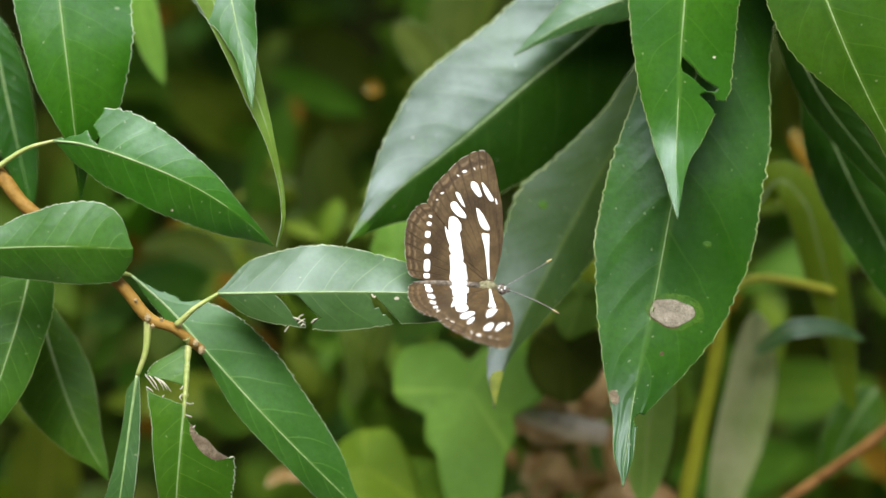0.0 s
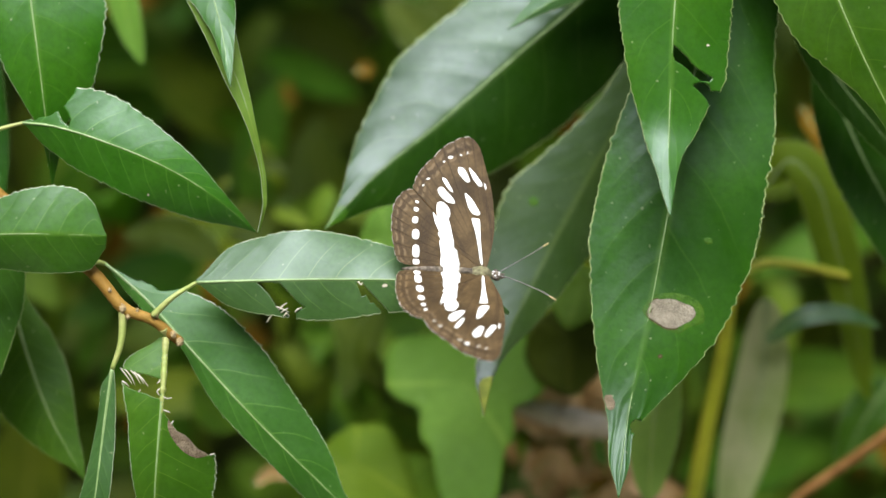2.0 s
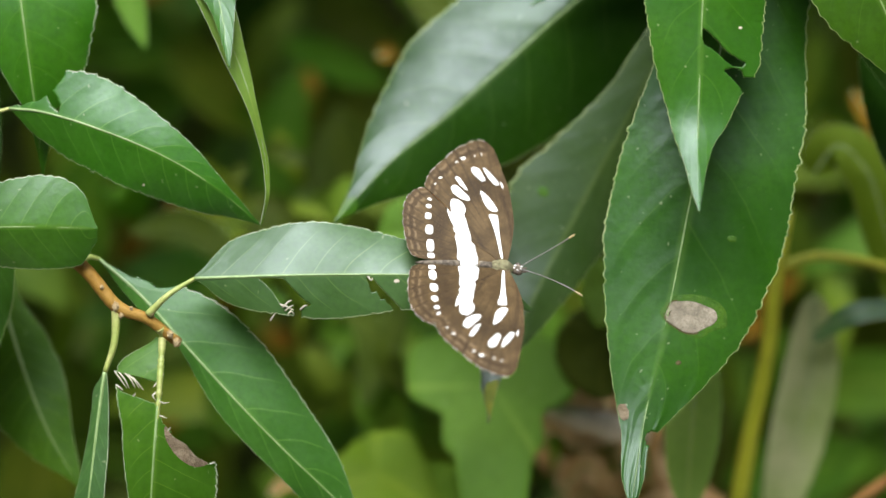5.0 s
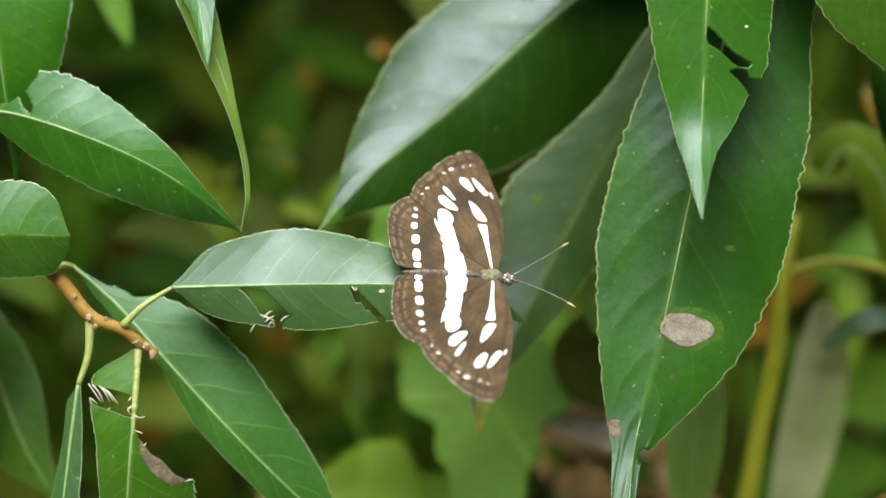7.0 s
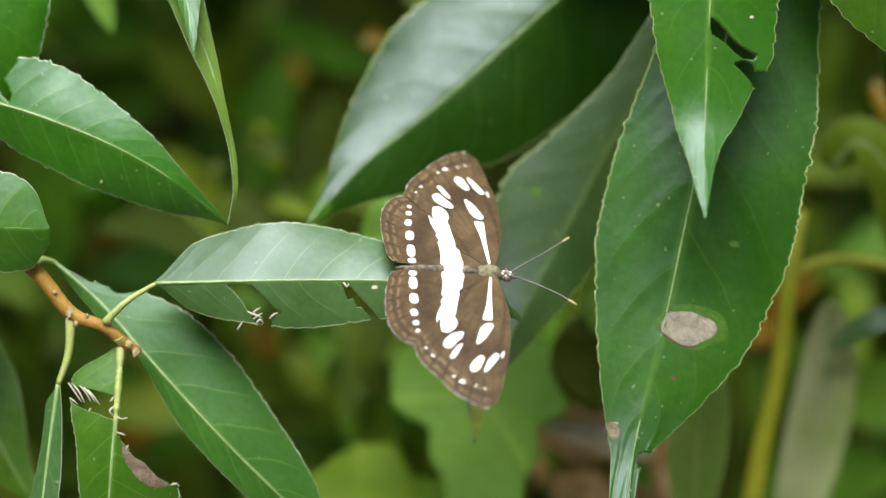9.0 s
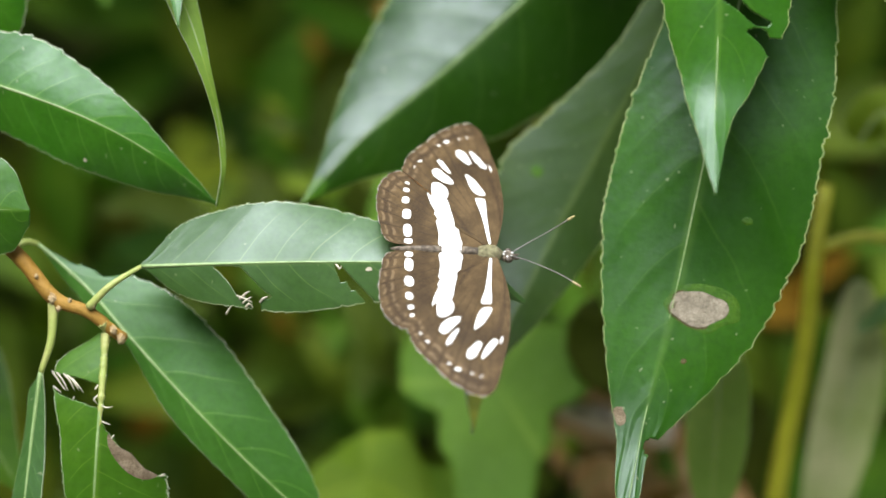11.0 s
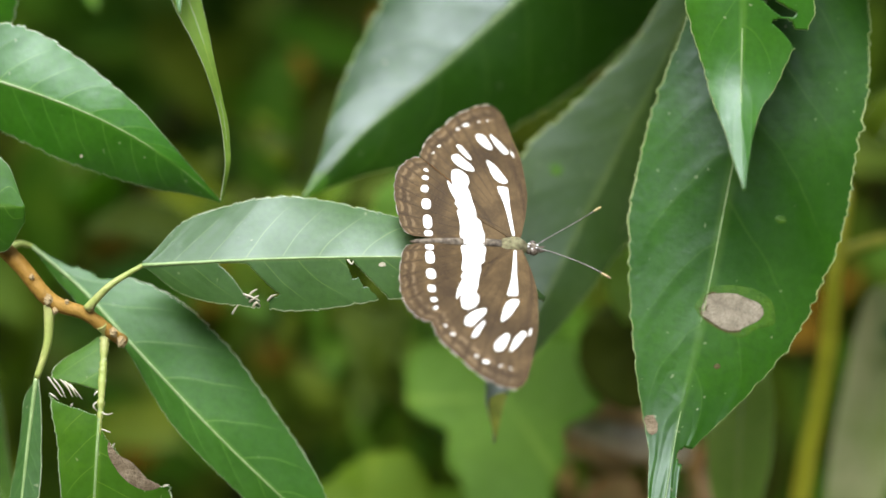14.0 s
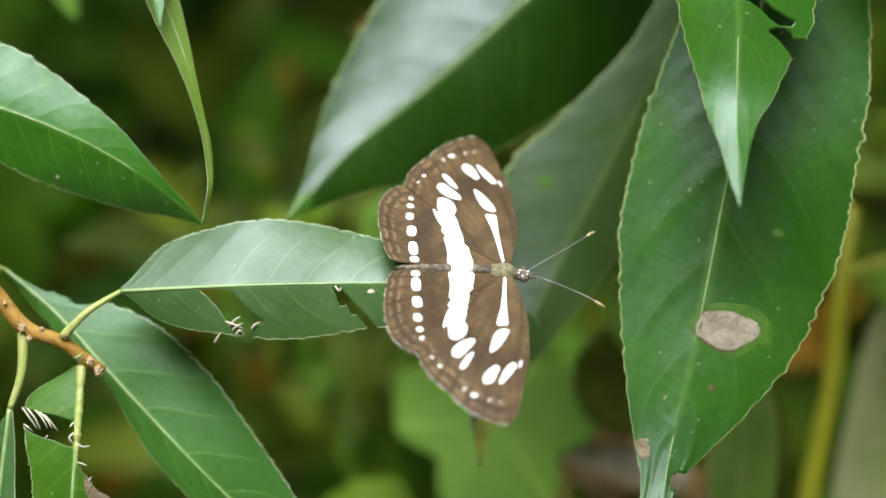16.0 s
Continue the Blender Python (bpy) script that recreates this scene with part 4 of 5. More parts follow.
_w = leaf([(0.1076, 0.0698, 0.7513), (0.1009, 0.0673, 0.7421), (0.0955, 0.0642, 0.7303)], 0.0055, 0.0055, weed, mat=BRIGHT, face=(0.000, -0.940, 0.342), swell=(0.5, 0.7), rib=0.0004)
seedling = thing("seedling", (-0.0264, 0.0836, 0.7643), "small dark green seedling in the shade", "plant")
_s = leaf([(-0.0687, 0.0754, 0.8495), (-0.0657, 0.0714, 0.8345), (-0.0620, 0.0684, 0.8234)], 0.0034, 0.0034, seedling, mat=OLIVE, face=(0.000, -0.966, 0.259), swell=(0.6, 0.8), rib=0)
_s = leaf([(-0.0210, 0.0836, 0.7644), (-0.0155, 0.0815, 0.7565), (-0.0180, 0.0780, 0.7433)], 0.0040, 0.0040, seedling, mat=SHADE_TONED, face=(0.000, -0.966, 0.259), swell=(0.6, 0.8), rib=0)
_s = leaf([(-0.0456, 0.0864, 0.7746), (-0.0565, 0.0881, 0.7811), (-0.0686, 0.0877, 0.7796)], 0.0040, 0.0040, seedling, mat=SHADE_TONED, face=(0.000, -0.966, 0.259), swell=(0.6, 0.8), rib=0)
_s = leaf([(-0.0082, 0.1020, 0.8330), (0.0001, 0.0996, 0.8239), (0.0016, 0.0964, 0.8120)], 0.0050, 0.0050, seedling, mat=SHADE_TONED, face=(0.000, -0.966, 0.259), swell=(0.6, 0.8), rib=0)
_s = leaf([(-0.0093, 0.0692, 0.7686), (-0.0131, 0.0665, 0.7583), (-0.0089, 0.0692, 0.7491)], 0.0033, 0.0033, seedling, mat=SHADE_TONED, face=(0.000, -0.966, 0.259), swell=(0.6, 0.8), rib=0)
twig_bg = thing("fallen_twig", (0.0929, 0.0416, 0.7426), "bare brown twig leaning through the thicket", "twig")
rod("stick", [(0.0756, 0.0425, 0.7269), (0.0829, 0.0414, 0.7343), (0.0929, 0.0414, 0.7419), (0.1039, 0.0407, 0.7511), (0.1202, 0.0422, 0.7643)], [0.0010, 0.0013, 0.0014], TWIG, twig_bg, n=12, steps=30, rough=0.08)
dead_stick = thing("dead_stick", (0.0329, 0.060, 0.7448), "weathered grey-brown stick lying in the undergrowth", "stick")
rod("stick", [(0.0185, 0.062, 0.7492), (0.0254, 0.060, 0.7471), (0.0329, 0.060, 0.7448), (0.0420, 0.061, 0.7426)], [0.0014, 0.0026, 0.0029, 0.0027], DRYWOOD, dead_stick, n=12, steps=30, rough=0.12)
dry = thing("dead_leaves", (0.0275, 0.0672, 0.7416), "withered brown leaves caught in the undergrowth", "dead leaf")
_d = leaf([(0.0196, 0.0633, 0.7464), (0.0265, 0.0589, 0.7493), (0.0367, 0.0653, 0.7423)], 0.0035, 0.0035, dry, mat=LITTER, face=(0.000, -0.966, 0.259), swell=(0.5, 0.6), rib=0.0003, fold=20, name="dead_leaf", rim=LITTER)
_d = leaf([(0.0249, 0.0640, 0.7299), (0.0292, 0.0613, 0.7352), (0.0344, 0.0637, 0.7287)], 0.0033, 0.0033, dry, mat=LITTER, face=(0.000, -0.966, 0.259), swell=(0.5, 0.6), rib=0.0003, fold=20, name="dead_leaf", rim=LITTER)
_d = leaf([(-0.0152, 0.1075, 0.8148), (-0.0132, 0.1077, 0.8155), (-0.0109, 0.1075, 0.8148)], 0.0020, 0.0020, dry, mat=RUSSET, face=(0.000, -0.966, 0.259), swell=(0.5, 0.6), rib=0.0003, fold=20, name="dead_leaf", rim=RUSSET)
_d = leaf([(0.0314, 0.0712, 0.7374), (0.0347, 0.0740, 0.7479), (0.0360, 0.0762, 0.7558)], 0.0019, 0.0019, dry, mat=LITTER, face=(0.000, -0.966, 0.259), swell=(0.5, 0.6), rib=0.0003, fold=20, name="dead_leaf", rim=LITTER)
_d = leaf([(0.0885, 0.0956, 0.8092), (0.0941, 0.0935, 0.8013), (0.0969, 0.0921, 0.7960)], 0.0028, 0.0028, dry, mat=RUSSET, face=(0.000, -0.966, 0.259), swell=(0.5, 0.6), rib=0.0003, fold=20, name="dead_leaf", rim=RUSSET)
_d = leaf([(0.0240, 0.0705, 0.7347), (0.0278, 0.0690, 0.7367), (0.0329, 0.0713, 0.7338)], 0.0021, 0.0021, dry, mat=RUSSET, face=(0.000, -0.966, 0.259), swell=(0.5, 0.6), rib=0.0003, fold=20, name="dead_leaf", rim=RUSSET)
_d = leaf([(0.0272, 0.0649, 0.7253), (0.0310, 0.0641, 0.7300), (0.0375, 0.0662, 0.7264)], 0.0025, 0.0025, dry, mat=LITTER, face=(0.000, -0.966, 0.259), swell=(0.5, 0.6), rib=0.0003, fold=20, name="dead_leaf", rim=LITTER)
_d = leaf([(0.0203, 0.0763, 0.7370), (0.0236, 0.0772, 0.7404), (0.0285, 0.0767, 0.7384)], 0.0022, 0.0022, dry, mat=LITTER, face=(0.000, -0.966, 0.259), swell=(0.5, 0.6), rib=0.0003, fold=20, name="dead_leaf", rim=LITTER)
_d = leaf([(0.0390, 0.0691, 0.7296), (0.0373, 0.0690, 0.7368), (0.0402, 0.0726, 0.7427)], 0.0017, 0.0017, dry, mat=LITTER, face=(0.000, -0.966, 0.259), swell=(0.5, 0.6), rib=0.0003, fold=20, name="dead_leaf", rim=LITTER)
_d = leaf([(0.0114, 0.0451, 0.7366), (0.0125, 0.0445, 0.7341), (0.0130, 0.0435, 0.7304)], 0.0011, 0.0011, dry, mat=LITTER, face=(0.000, -0.966, 0.259), swell=(0.5, 0.6), rib=0.0003, fold=20, name="dead_leaf", rim=LITTER)
_d = leaf([(0.0363, 0.0677, 0.7244), (0.0418, 0.0683, 0.7263), (0.0459, 0.0676, 0.7238)], 0.0022, 0.0022, dry, mat=RUSSET, face=(0.000, -0.966, 0.259), swell=(0.5, 0.6), rib=0.0003, fold=20, name="dead_leaf", rim=RUSSET)
_d = leaf([(-0.0381, 0.0636, 0.7283), (-0.0341, 0.0643, 0.7309), (-0.0287, 0.0640, 0.7296)], 0.0016, 0.0016, dry, mat=LITTER, face=(0.000, -0.966, 0.259), swell=(0.5, 0.6), rib=0.0003, fold=20, name="dead_leaf", rim=LITTER)

scatter_leaves("undergrowth", 2300, ((-0.30, 0.30), (0.125, 0.24), (0.55, 1.10)), UNDERSTOREY, 0.033, 3, "dense dim green undergrowth behind the shrub")
scatter_leaves("undergrowth", 46, ((-0.050, 0.004), (0.085, 0.112), (0.735, 0.795)), UNDERSTOREY, 0.015, 21, "small dim green leaves between the stems")
scatter_leaves("undergrowth", 500, ((-0.40, 0.40), (0.24, 0.40), (0.45, 1.30)), UNDERSTOREY, 0.06, 4, "dark green undergrowth deep in the shade")


# Leaves out of view, added only to throw shade on the background.
scatter_leaves("overhanging_foliage", 70, ((-0.20, 0.20), (0.03, 0.08), (0.89, 0.96)), UNDERSTOREY, 0.045, 12, "unseen leaves added above to shade the undergrowth")
scatter_leaves("withered_leaves", 34, ((0.018, 0.055), (0.066, 0.090), (0.705, 0.750)), LITTER, 0.013, 10, "dry brown leaf litter lodged among the stems")
scatter_leaves("withered_leaves", 110, ((-0.20, 0.20), (0.11, 0.20), (0.62, 1.02)), RUSSET, 0.016, 9, "withered brown leaves caught in the undergrowth")


# unseen leaf walls behind and beside the camera, added to darken low reflections
scatter_leaves("thicket", 2600, ((-2.2, 2.2), (-2.6, -2.2), (0.0, 2.5)), UNDERSTOREY, 0.22, 5, "unseen leaf wall added to darken low reflections")
scatter_leaves("thicket", 1600, ((-1.9, -1.4), (-1.7, 1.2), (0.0, 1.9)), UNDERSTOREY, 0.22, 6, "unseen leaf wall added to darken low reflections")
scatter_leaves("thicket", 1600, ((1.4, 1.9), (-1.7, 1.2), (0.0, 1.9)), UNDERSTOREY, 0.22, 7, "unseen leaf wall added to darken low reflections")


# ---- the butterfly ----
MM = 0.001
SPAN = 0.97


def camber(a, s):
    """Height of the wing's membrane over its hinge plane, in mm: gently arched and drooping to the tip."""
    return 0.7 * math.sin(min(1.0, abs(s) / 30) * math.pi * 0.9) * (1 - 0.02 * a) - 0.02 * abs(a + 3) * abs(s) / 10


FORE = [(0.6, 0.4), (1.4, 3.2), (2.0, 6.2), (2.35, 9.6), (2.2, 13.0), (1.85, 17.0), (1.0, 20.8), (0.3, 24.0), (-0.5, 26.6), (-1.9, 28.3), (-3.6, 28.3), (-5.6, 27.3),
        (-7.9, 25.6), (-9.8, 23.3), (-11.7, 21.2), (-12.9, 19.4), (-13.5, 17.6), (-13.7, 16.2), (-11.8, 14.1), (-9.5, 11.9), (-7.7, 8.3), (-5.7, 4.3), (-2.6, 1.9), (-0.9, 0.5)]
HIND = [(-0.7, 0.2), (-3.5, 5.0), (-6.4, 9.6), (-11.0, 15.0), (-13.6, 16.2), (-15.4, 15.8), (-16.4, 14.8), (-17.4, 13.2), (-17.9, 11.2), (-18.1, 9.0), (-18.0, 6.5), (-17.6, 3.8),
        (-17.1, 1.6), (-16.0, 0.5), (-13.9, 0.1), (-7.5, -0.3)]


def wing(name, outline, side, parent, lift, hinge, margin, scallop, label):
    """One wing, side = 1 left or -1 right: two skins with a fringed, scalloped margin."""
    loop = [q * (1, SPAN) for q in spline_loop(outline, 8)]
    root = np.mean(loop[:2] + loop[-2:], axis=0)
    n, rings = len(loop), 12
    lo, hi = margin[0] * 8, margin[1] * 8
    verts, uvs, faces, slots = [], [], [], []
    levels = [i / rings for i in range(1, rings)] + [0.9965, 1.0]
    for skin in (1, -1):
        verts.append((root[0], root[1] * side, lift + skin * 0.05))
        uvs.append((0, 0.5))
        for lev in levels:
            for j, q in enumerate(loop):
                edge = lo <= j <= hi
                g = lev * (1 + (scallop * (abs(math.sin((j - lo) * math.pi / 8)) - 0.6) if edge and lev > 0.95 else 0))
                p = root + (q - root) * g
                verts.append((p[0], p[1] * side, lift + camber(*p) + skin * 0.05))
                k = 0.36 * j / lo if j < lo else 0.36 + 0.44 * (j - lo) / (hi - lo) if j <= hi else 0.8 + 0.2 * (j - hi) / (n - hi)
                uvs.append((lev, k))
    half = 1 + len(levels) * n
    for o, skin in ((0, 0), (half, 1)):
        flip = 1 if (side > 0) == (skin == 0) else -1
        for j in range(n):
            faces.append((o, o + 1 + (j + 1) % n, o + 1 + j)[::flip])
            slots.append(skin)
            for i in range(len(levels) - 1):
                a, b = o + 1 + i * n, o + 1 + (i + 1) * n
                faces.append((a + j, a + (j + 1) % n, b + (j + 1) % n, b + j)[::flip])
                rim = i == len(levels) - 2 and lo <= j < hi and int(j - lo) % 8 in ((1, 2, 3, 4, 5, 6), (2, 3, 4, 5), (0, 1, 2, 3, 4, 5, 6))[int(j - lo) // 8 % 3]
                slots.append(2 if rim else skin)
    r = 1 + (len(levels) - 1) * n
    faces += [(r + j, r + half + j, r + half + (j + 1) % n, r + (j + 1) % n) for j in range(n)]
    slots += [0] * n
    me = mesh(name, [np.array(v) * MM for v in verts], faces, [WING, UNDER, FRINGE], slots, uvs)
    ob = new(name, me)
    ob.parent = parent
    ob.location = hinge
    return tagged(ob, label)


def marking(poly, side, parent, lift, name="white_spot"):
    """A white patch of scales that shows on both skins of a wing."""
    loop = [q * (1, SPAN) for q in spline_loop(poly, 5)]
    c = np.mean(loop, axis=0)
    n, verts, faces = len(loop), [], []
    rings = (0.5, 0.8, 1.0)
    for skin in (1, -1):
        verts.append((c[0], c[1] * side, lift + camber(*c) + skin * 0.075))
        for g in rings:
            for q in loop:
                p = c + (q - c) * g
                verts.append((p[0], p[1] * side, lift + camber(*p) + skin * 0.075))
    half = 1 + len(rings) * n
    for o in (0, half):
        faces += [(o, o + 1 + j, o + 1 + (j + 1) % n) for j in range(n)]
        for i in range(len(rings) - 1):
            a, b = o + 1 + i * n, o + 1 + (i + 1) * n
            faces += [(a + j, b + j, b + (j + 1) % n, a + (j + 1) % n) for j in range(n)]
    r = 1 + (len(rings) - 1) * n
    faces += [(r + j, r + half + j, r + half + (j + 1) % n, r + (j + 1) % n) for j in range(n)]
    ob = new(name, mesh(name, [np.array(v) * MM for v in verts], faces, [WHITE]))
    ob.parent = parent
    return ob


def square(x, blunt):
    """Pulls a circle towards a square where blunt is below zero."""
    return math.copysign(abs(x) ** (1 + min(0.0, blunt)), x)


def drop(a, s, half, wide, turn, blunt=0.0):
    """Outline of a lens-shaped spot: centre, half length, half width, turn in degrees from the body's axis."""
    c, d = math.cos(math.radians(turn)), math.sin(math.radians(turn))
    out = []
    for w in np.linspace(0, 2 * math.pi, 10, endpoint=False):
        x, y = half * square(math.cos(w), blunt), wide * square(math.sin(w), blunt) * (1 + max(0.0, blunt) * math.cos(w))
        out.append((a + x * c - y * d, s + x * d + y * c))
    return out


def blob(name, rings, mat, parent, label="", n=20):
    """A body part lofted along x from (x, half width, half height, z) rings, in mm."""
    verts, faces = [], []
    rng = np.random.RandomState(len(rings))
    for x, w, h, z in rings:
        for j in range(n):
            t = 2 * math.pi * j / n
            g = 1 + 0.05 * rng.uniform(-1, 1)
            verts.append(np.array((x, w * math.cos(t) * g, z + h * math.sin(t) * g)) * MM)
    for i in range(len(rings) - 1):
        faces += [(i * n + j, i * n + (j + 1) % n, (i + 1) * n + (j + 1) % n, (i + 1) * n + j) for j in range(n)]
    faces += [tuple(range(n - 1, -1, -1)), tuple(range((len(rings) - 1) * n, len(rings) * n))]
    ob = new(name, mesh(name, verts, faces, [mat]))
    ob.parent = parent
    return tagged(ob, label)


def local_rod(name, points, radii, mat, parent, label="", **kw):
    v, f = tube([np.array(p) * MM for p in points], [q * MM for q in radii], **kw)
    ob = new(name, mesh(name, v, f, [mat]))
    ob.parent = parent
    return tagged(ob, label)


butterfly = thing("butterfly", (0, 0, 0), "brown butterfly with white bands, wings spread, resting on a leaf", "butterfly")
butterfly.matrix_world = Matrix.Translation((0.0083, -0.0053, 0.7956)) @ pose(0, 0, 0, 0, 0, 6) @ pose(0, 0, 0, 35, 0, 0) @ pose(0, 0, 0, 0, 5, -2) @ Matrix.Translation((0, 0.0006, 0))
cam.data.dof.focus_object = butterfly
blob("thorax", [(-2.6, 0.7, 0.7, 0.3), (-1.9, 1.15, 1.1, 0.4), (-0.6, 1.45, 1.4, 0.5), (0.5, 1.35, 1.3, 0.5), (1.3, 0.95, 0.95, 0.4), (1.8, 0.5, 0.6, 0.3)], FUR, butterfly, "olive-haired thorax")
abdomen = blob("abdomen", [(-2.2, 0.75, 0.8, 0.6), (-4.5, 0.72, 0.7, 0.85), (-7.5, 0.68, 0.62, 0.85), (-11, 0.6, 0.52, 0.75), (-14.6, 0.4, 0.36, 0.6), (-16.0, 0.12, 0.14, 0.5)], DARKFUR, butterfly, "slim brown abdomen crossed by a white band")
blob("white_band", [(-4.9, 0.73, 0.715, 0.86), (-5.8, 0.72, 0.695, 0.87), (-7.0, 0.70, 0.66, 0.87), (-8.0, 0.68, 0.635, 0.85)], WHITE, abdomen)
head = blob("head", [(1.6, 0.5, 0.5, 0.1), (2.0, 0.85, 0.8, 0.1), (2.7, 0.95, 0.9, 0.05), (3.4, 0.65, 0.65, 0.0), (3.8, 0.3, 0.35, 0.0)], DARKFUR, butterfly, "small grey head")
for s in (1, -1):
    e = blob("eye", [(2.1, 0.2, 0.2, 0.2), (2.3, 0.45, 0.5, 0.2), (2.7, 0.55, 0.62, 0.15), (3.15, 0.4, 0.45, 0.1), (3.35, 0.15, 0.2, 0.1)], EYE, head, "round dark eye")
    e.location = (0, s * 0.8 * MM, 0.1 * MM)
    for q in range(3):
        blob("white_tuft", [(-0.2, 0.04, 0.04, 0), (-0.08, 0.13, 0.1, 0), (0.1, 0.12, 0.1, 0), (0.22, 0.04, 0.04, 0)], WHITE, head, n=8).location = ((1.95 + 0.6 * q + 0.12 * s) * MM, s * (0.28 + 0.28 * (q % 2)) * MM, (0.9 - 0.1 * q - 0.1 * (q % 2)) * MM)
    f = local_rod("antenna", [(3.3, 0.4 * s, 0.7), (5.6, 1.75 * s, 1.35), (8.4, 3.5 * s, 1.85), (11.0, 5.3 * s, 2.2), (13.2, 7.0 * s, 2.3)], [0.11, 0.09, 0.09, 0.10, 0.14], FEELER, butterfly, "thin clubbed antenna", n=8, steps=30)
    local_rod("club", [(12.2, 6.25 * s, 2.28), (12.9, 6.8 * s, 2.3), (13.5, 7.25 * s, 2.3)], [0.13, 0.21, 0.2, 0.08], CLUB, f, "dark club with a yellowish tip", n=8, steps=10)
    local_rod("palp", [(3.4, 0.3 * s, 0.0), (4.1, 0.4 * s, 0.1), (4.5, 0.45 * s, 0.3)], [0.25, 0.22, 0.05], DARKFUR, head, n=8, steps=8)
    for x, out in ((0.8, 0.5), (-1.2, -0.9)):
        local_rod("leg", [(x, 0.8 * s, -1.2), (x + out, 2.4 * s, -1.4), (x + out * 2.2, 3.6 * s, -3.0), (x + out * 2.8, 4.2 * s, -4.2)], [0.22, 0.18, 0.13, 0.09], LEG, butterfly, "thin white leg", n=7, steps=16)

CELL = [(-2.2, 10.5), (-1.2, 10.6), (-0.6, 10.2), (-0.5, 6.6), (-0.2, 2.5), (-0.1, 1.2), (-0.5, 1.2), (-0.95, 4.4), (-1.4, 7.2), (-1.75, 8.6)]
BEYOND_CELL = [(-3.5, 15.9), (-2.3, 14.9), (-1.3, 13.3), (-0.55, 11.7), (-1.2, 11.3), (-2.2, 11.8), (-2.9, 13.0), (-3.3, 14.5)]
APEX = [(-2.65, 21.5), (-1.7, 20.7), (-0.7, 19.3), (0.05, 17.9), (-0.6, 17.6), (-1.3, 18.4), (-2.0, 19.5)]
APEX_INNER = [(-4.7, 21.5), (-3.6, 21.2), (-2.8, 19.6), (-2.5, 18.6), (-3.1, 18.3), (-4.0, 19.2), (-4.8, 20.4)]
LOWER = [(-8.9, 16.5), (-8.0, 16.95), (-7.0, 15.9), (-5.9, 14.6), (-5.6, 13.6), (-6.4, 13.6), (-7.4, 14.0), (-8.6, 15.2)]
LOWER_OUTER = [(-8.0, 18.9), (-7.3, 18.8), (-6.5, 17.4), (-5.9, 16.0), (-6.4, 16.2), (-7.3, 17.3)]
F_BAND = [(-9.1, 13.3), (-8.6, 13.7), (-7.8, 13.6), (-6.8, 12.6), (-6.5, 11.2), (-6.85, 10.2), (-6.5, 9.0), (-6.2, 7.2), (-5.8, 5.4), (-5.95, 4.3), (-6.9, 6.3), (-7.95, 8.3), (-8.95, 10.3), (-9.2, 11.8)]
H_BAND = [(-9.85, 11.5), (-9.2, 10.7), (-8.5, 10.8), (-7.4, 9.6), (-6.2, 7.4), (-5.3, 5.0), (-5.0, 2.6), (-4.85, 0.2), (-8.2, 0.2), (-8.3, 2.2), (-8.4, 3.6), (-8.65, 5.4), (-8.35, 5.8), (-8.9, 7.0), (-8.7, 7.5), (-9.2, 8.7), (-9.6, 9.9)]
wings = []
for s in (1, -1):
    hw = wing("hindwing", HIND, s, butterfly, 0.0, (0, 0.5 * s * MM, 0.9 * MM), (4.0, 13.0), 0.010, "rounded brown hindwing with a white band and row of spots")
    marking(H_BAND, s, hw, 0.0, "white_band")
    for a, q, h, w, k in ((-13.2, 0.9, 0.55, 0.72, 90), (-13.25, 3.1, 1.35, 0.74, 91), (-13.3, 6.6, 1.05, 0.76, 86), (-13.4, 9.65, 0.72, 0.62, 80), (-13.2, 11.9, 0.42, 0.52, 70), (-13.0, 13.5, 0.24, 0.4, 60)):
        marking(drop(a, q, h, w * 0.92, k, -0.22), s, hw, 0.0)
    fw = wing("forewing", FORE, s, butterfly, 0.16, (0, 0.5 * s * MM, 0.9 * MM), (9.0, 17.0), 0.007, "long brown forewing with white streak and spots")
    marking(CELL, s, fw, 0.16, "white_streak")
    marking(F_BAND, s, fw, 0.16, "white_band")
    for outline in (BEYOND_CELL, APEX, APEX_INNER, LOWER, LOWER_OUTER):
        marking(outline, s, fw, 0.16)
    for a, q, h, w, k in ((-6.3, 23.6, 0.5, 0.26, 10), (-7.6, 22.6, 0.26, 0.16, 0), (-4.2, 24.3, 0.26, 0.1, -50), (-2.8, 24.8, 0.2, 0.08, -60), (-10.8, 18.6, 0.36, 0.15, 20),
                          (-11.8, 17.1, 0.26, 0.11, 40), (0.6, 17.7, 0.75, 0.14, -75)):
        marking(drop(a, q, h, w, k, 0.15), s, fw, 0.16)
    wings.append((s, fw, hw))


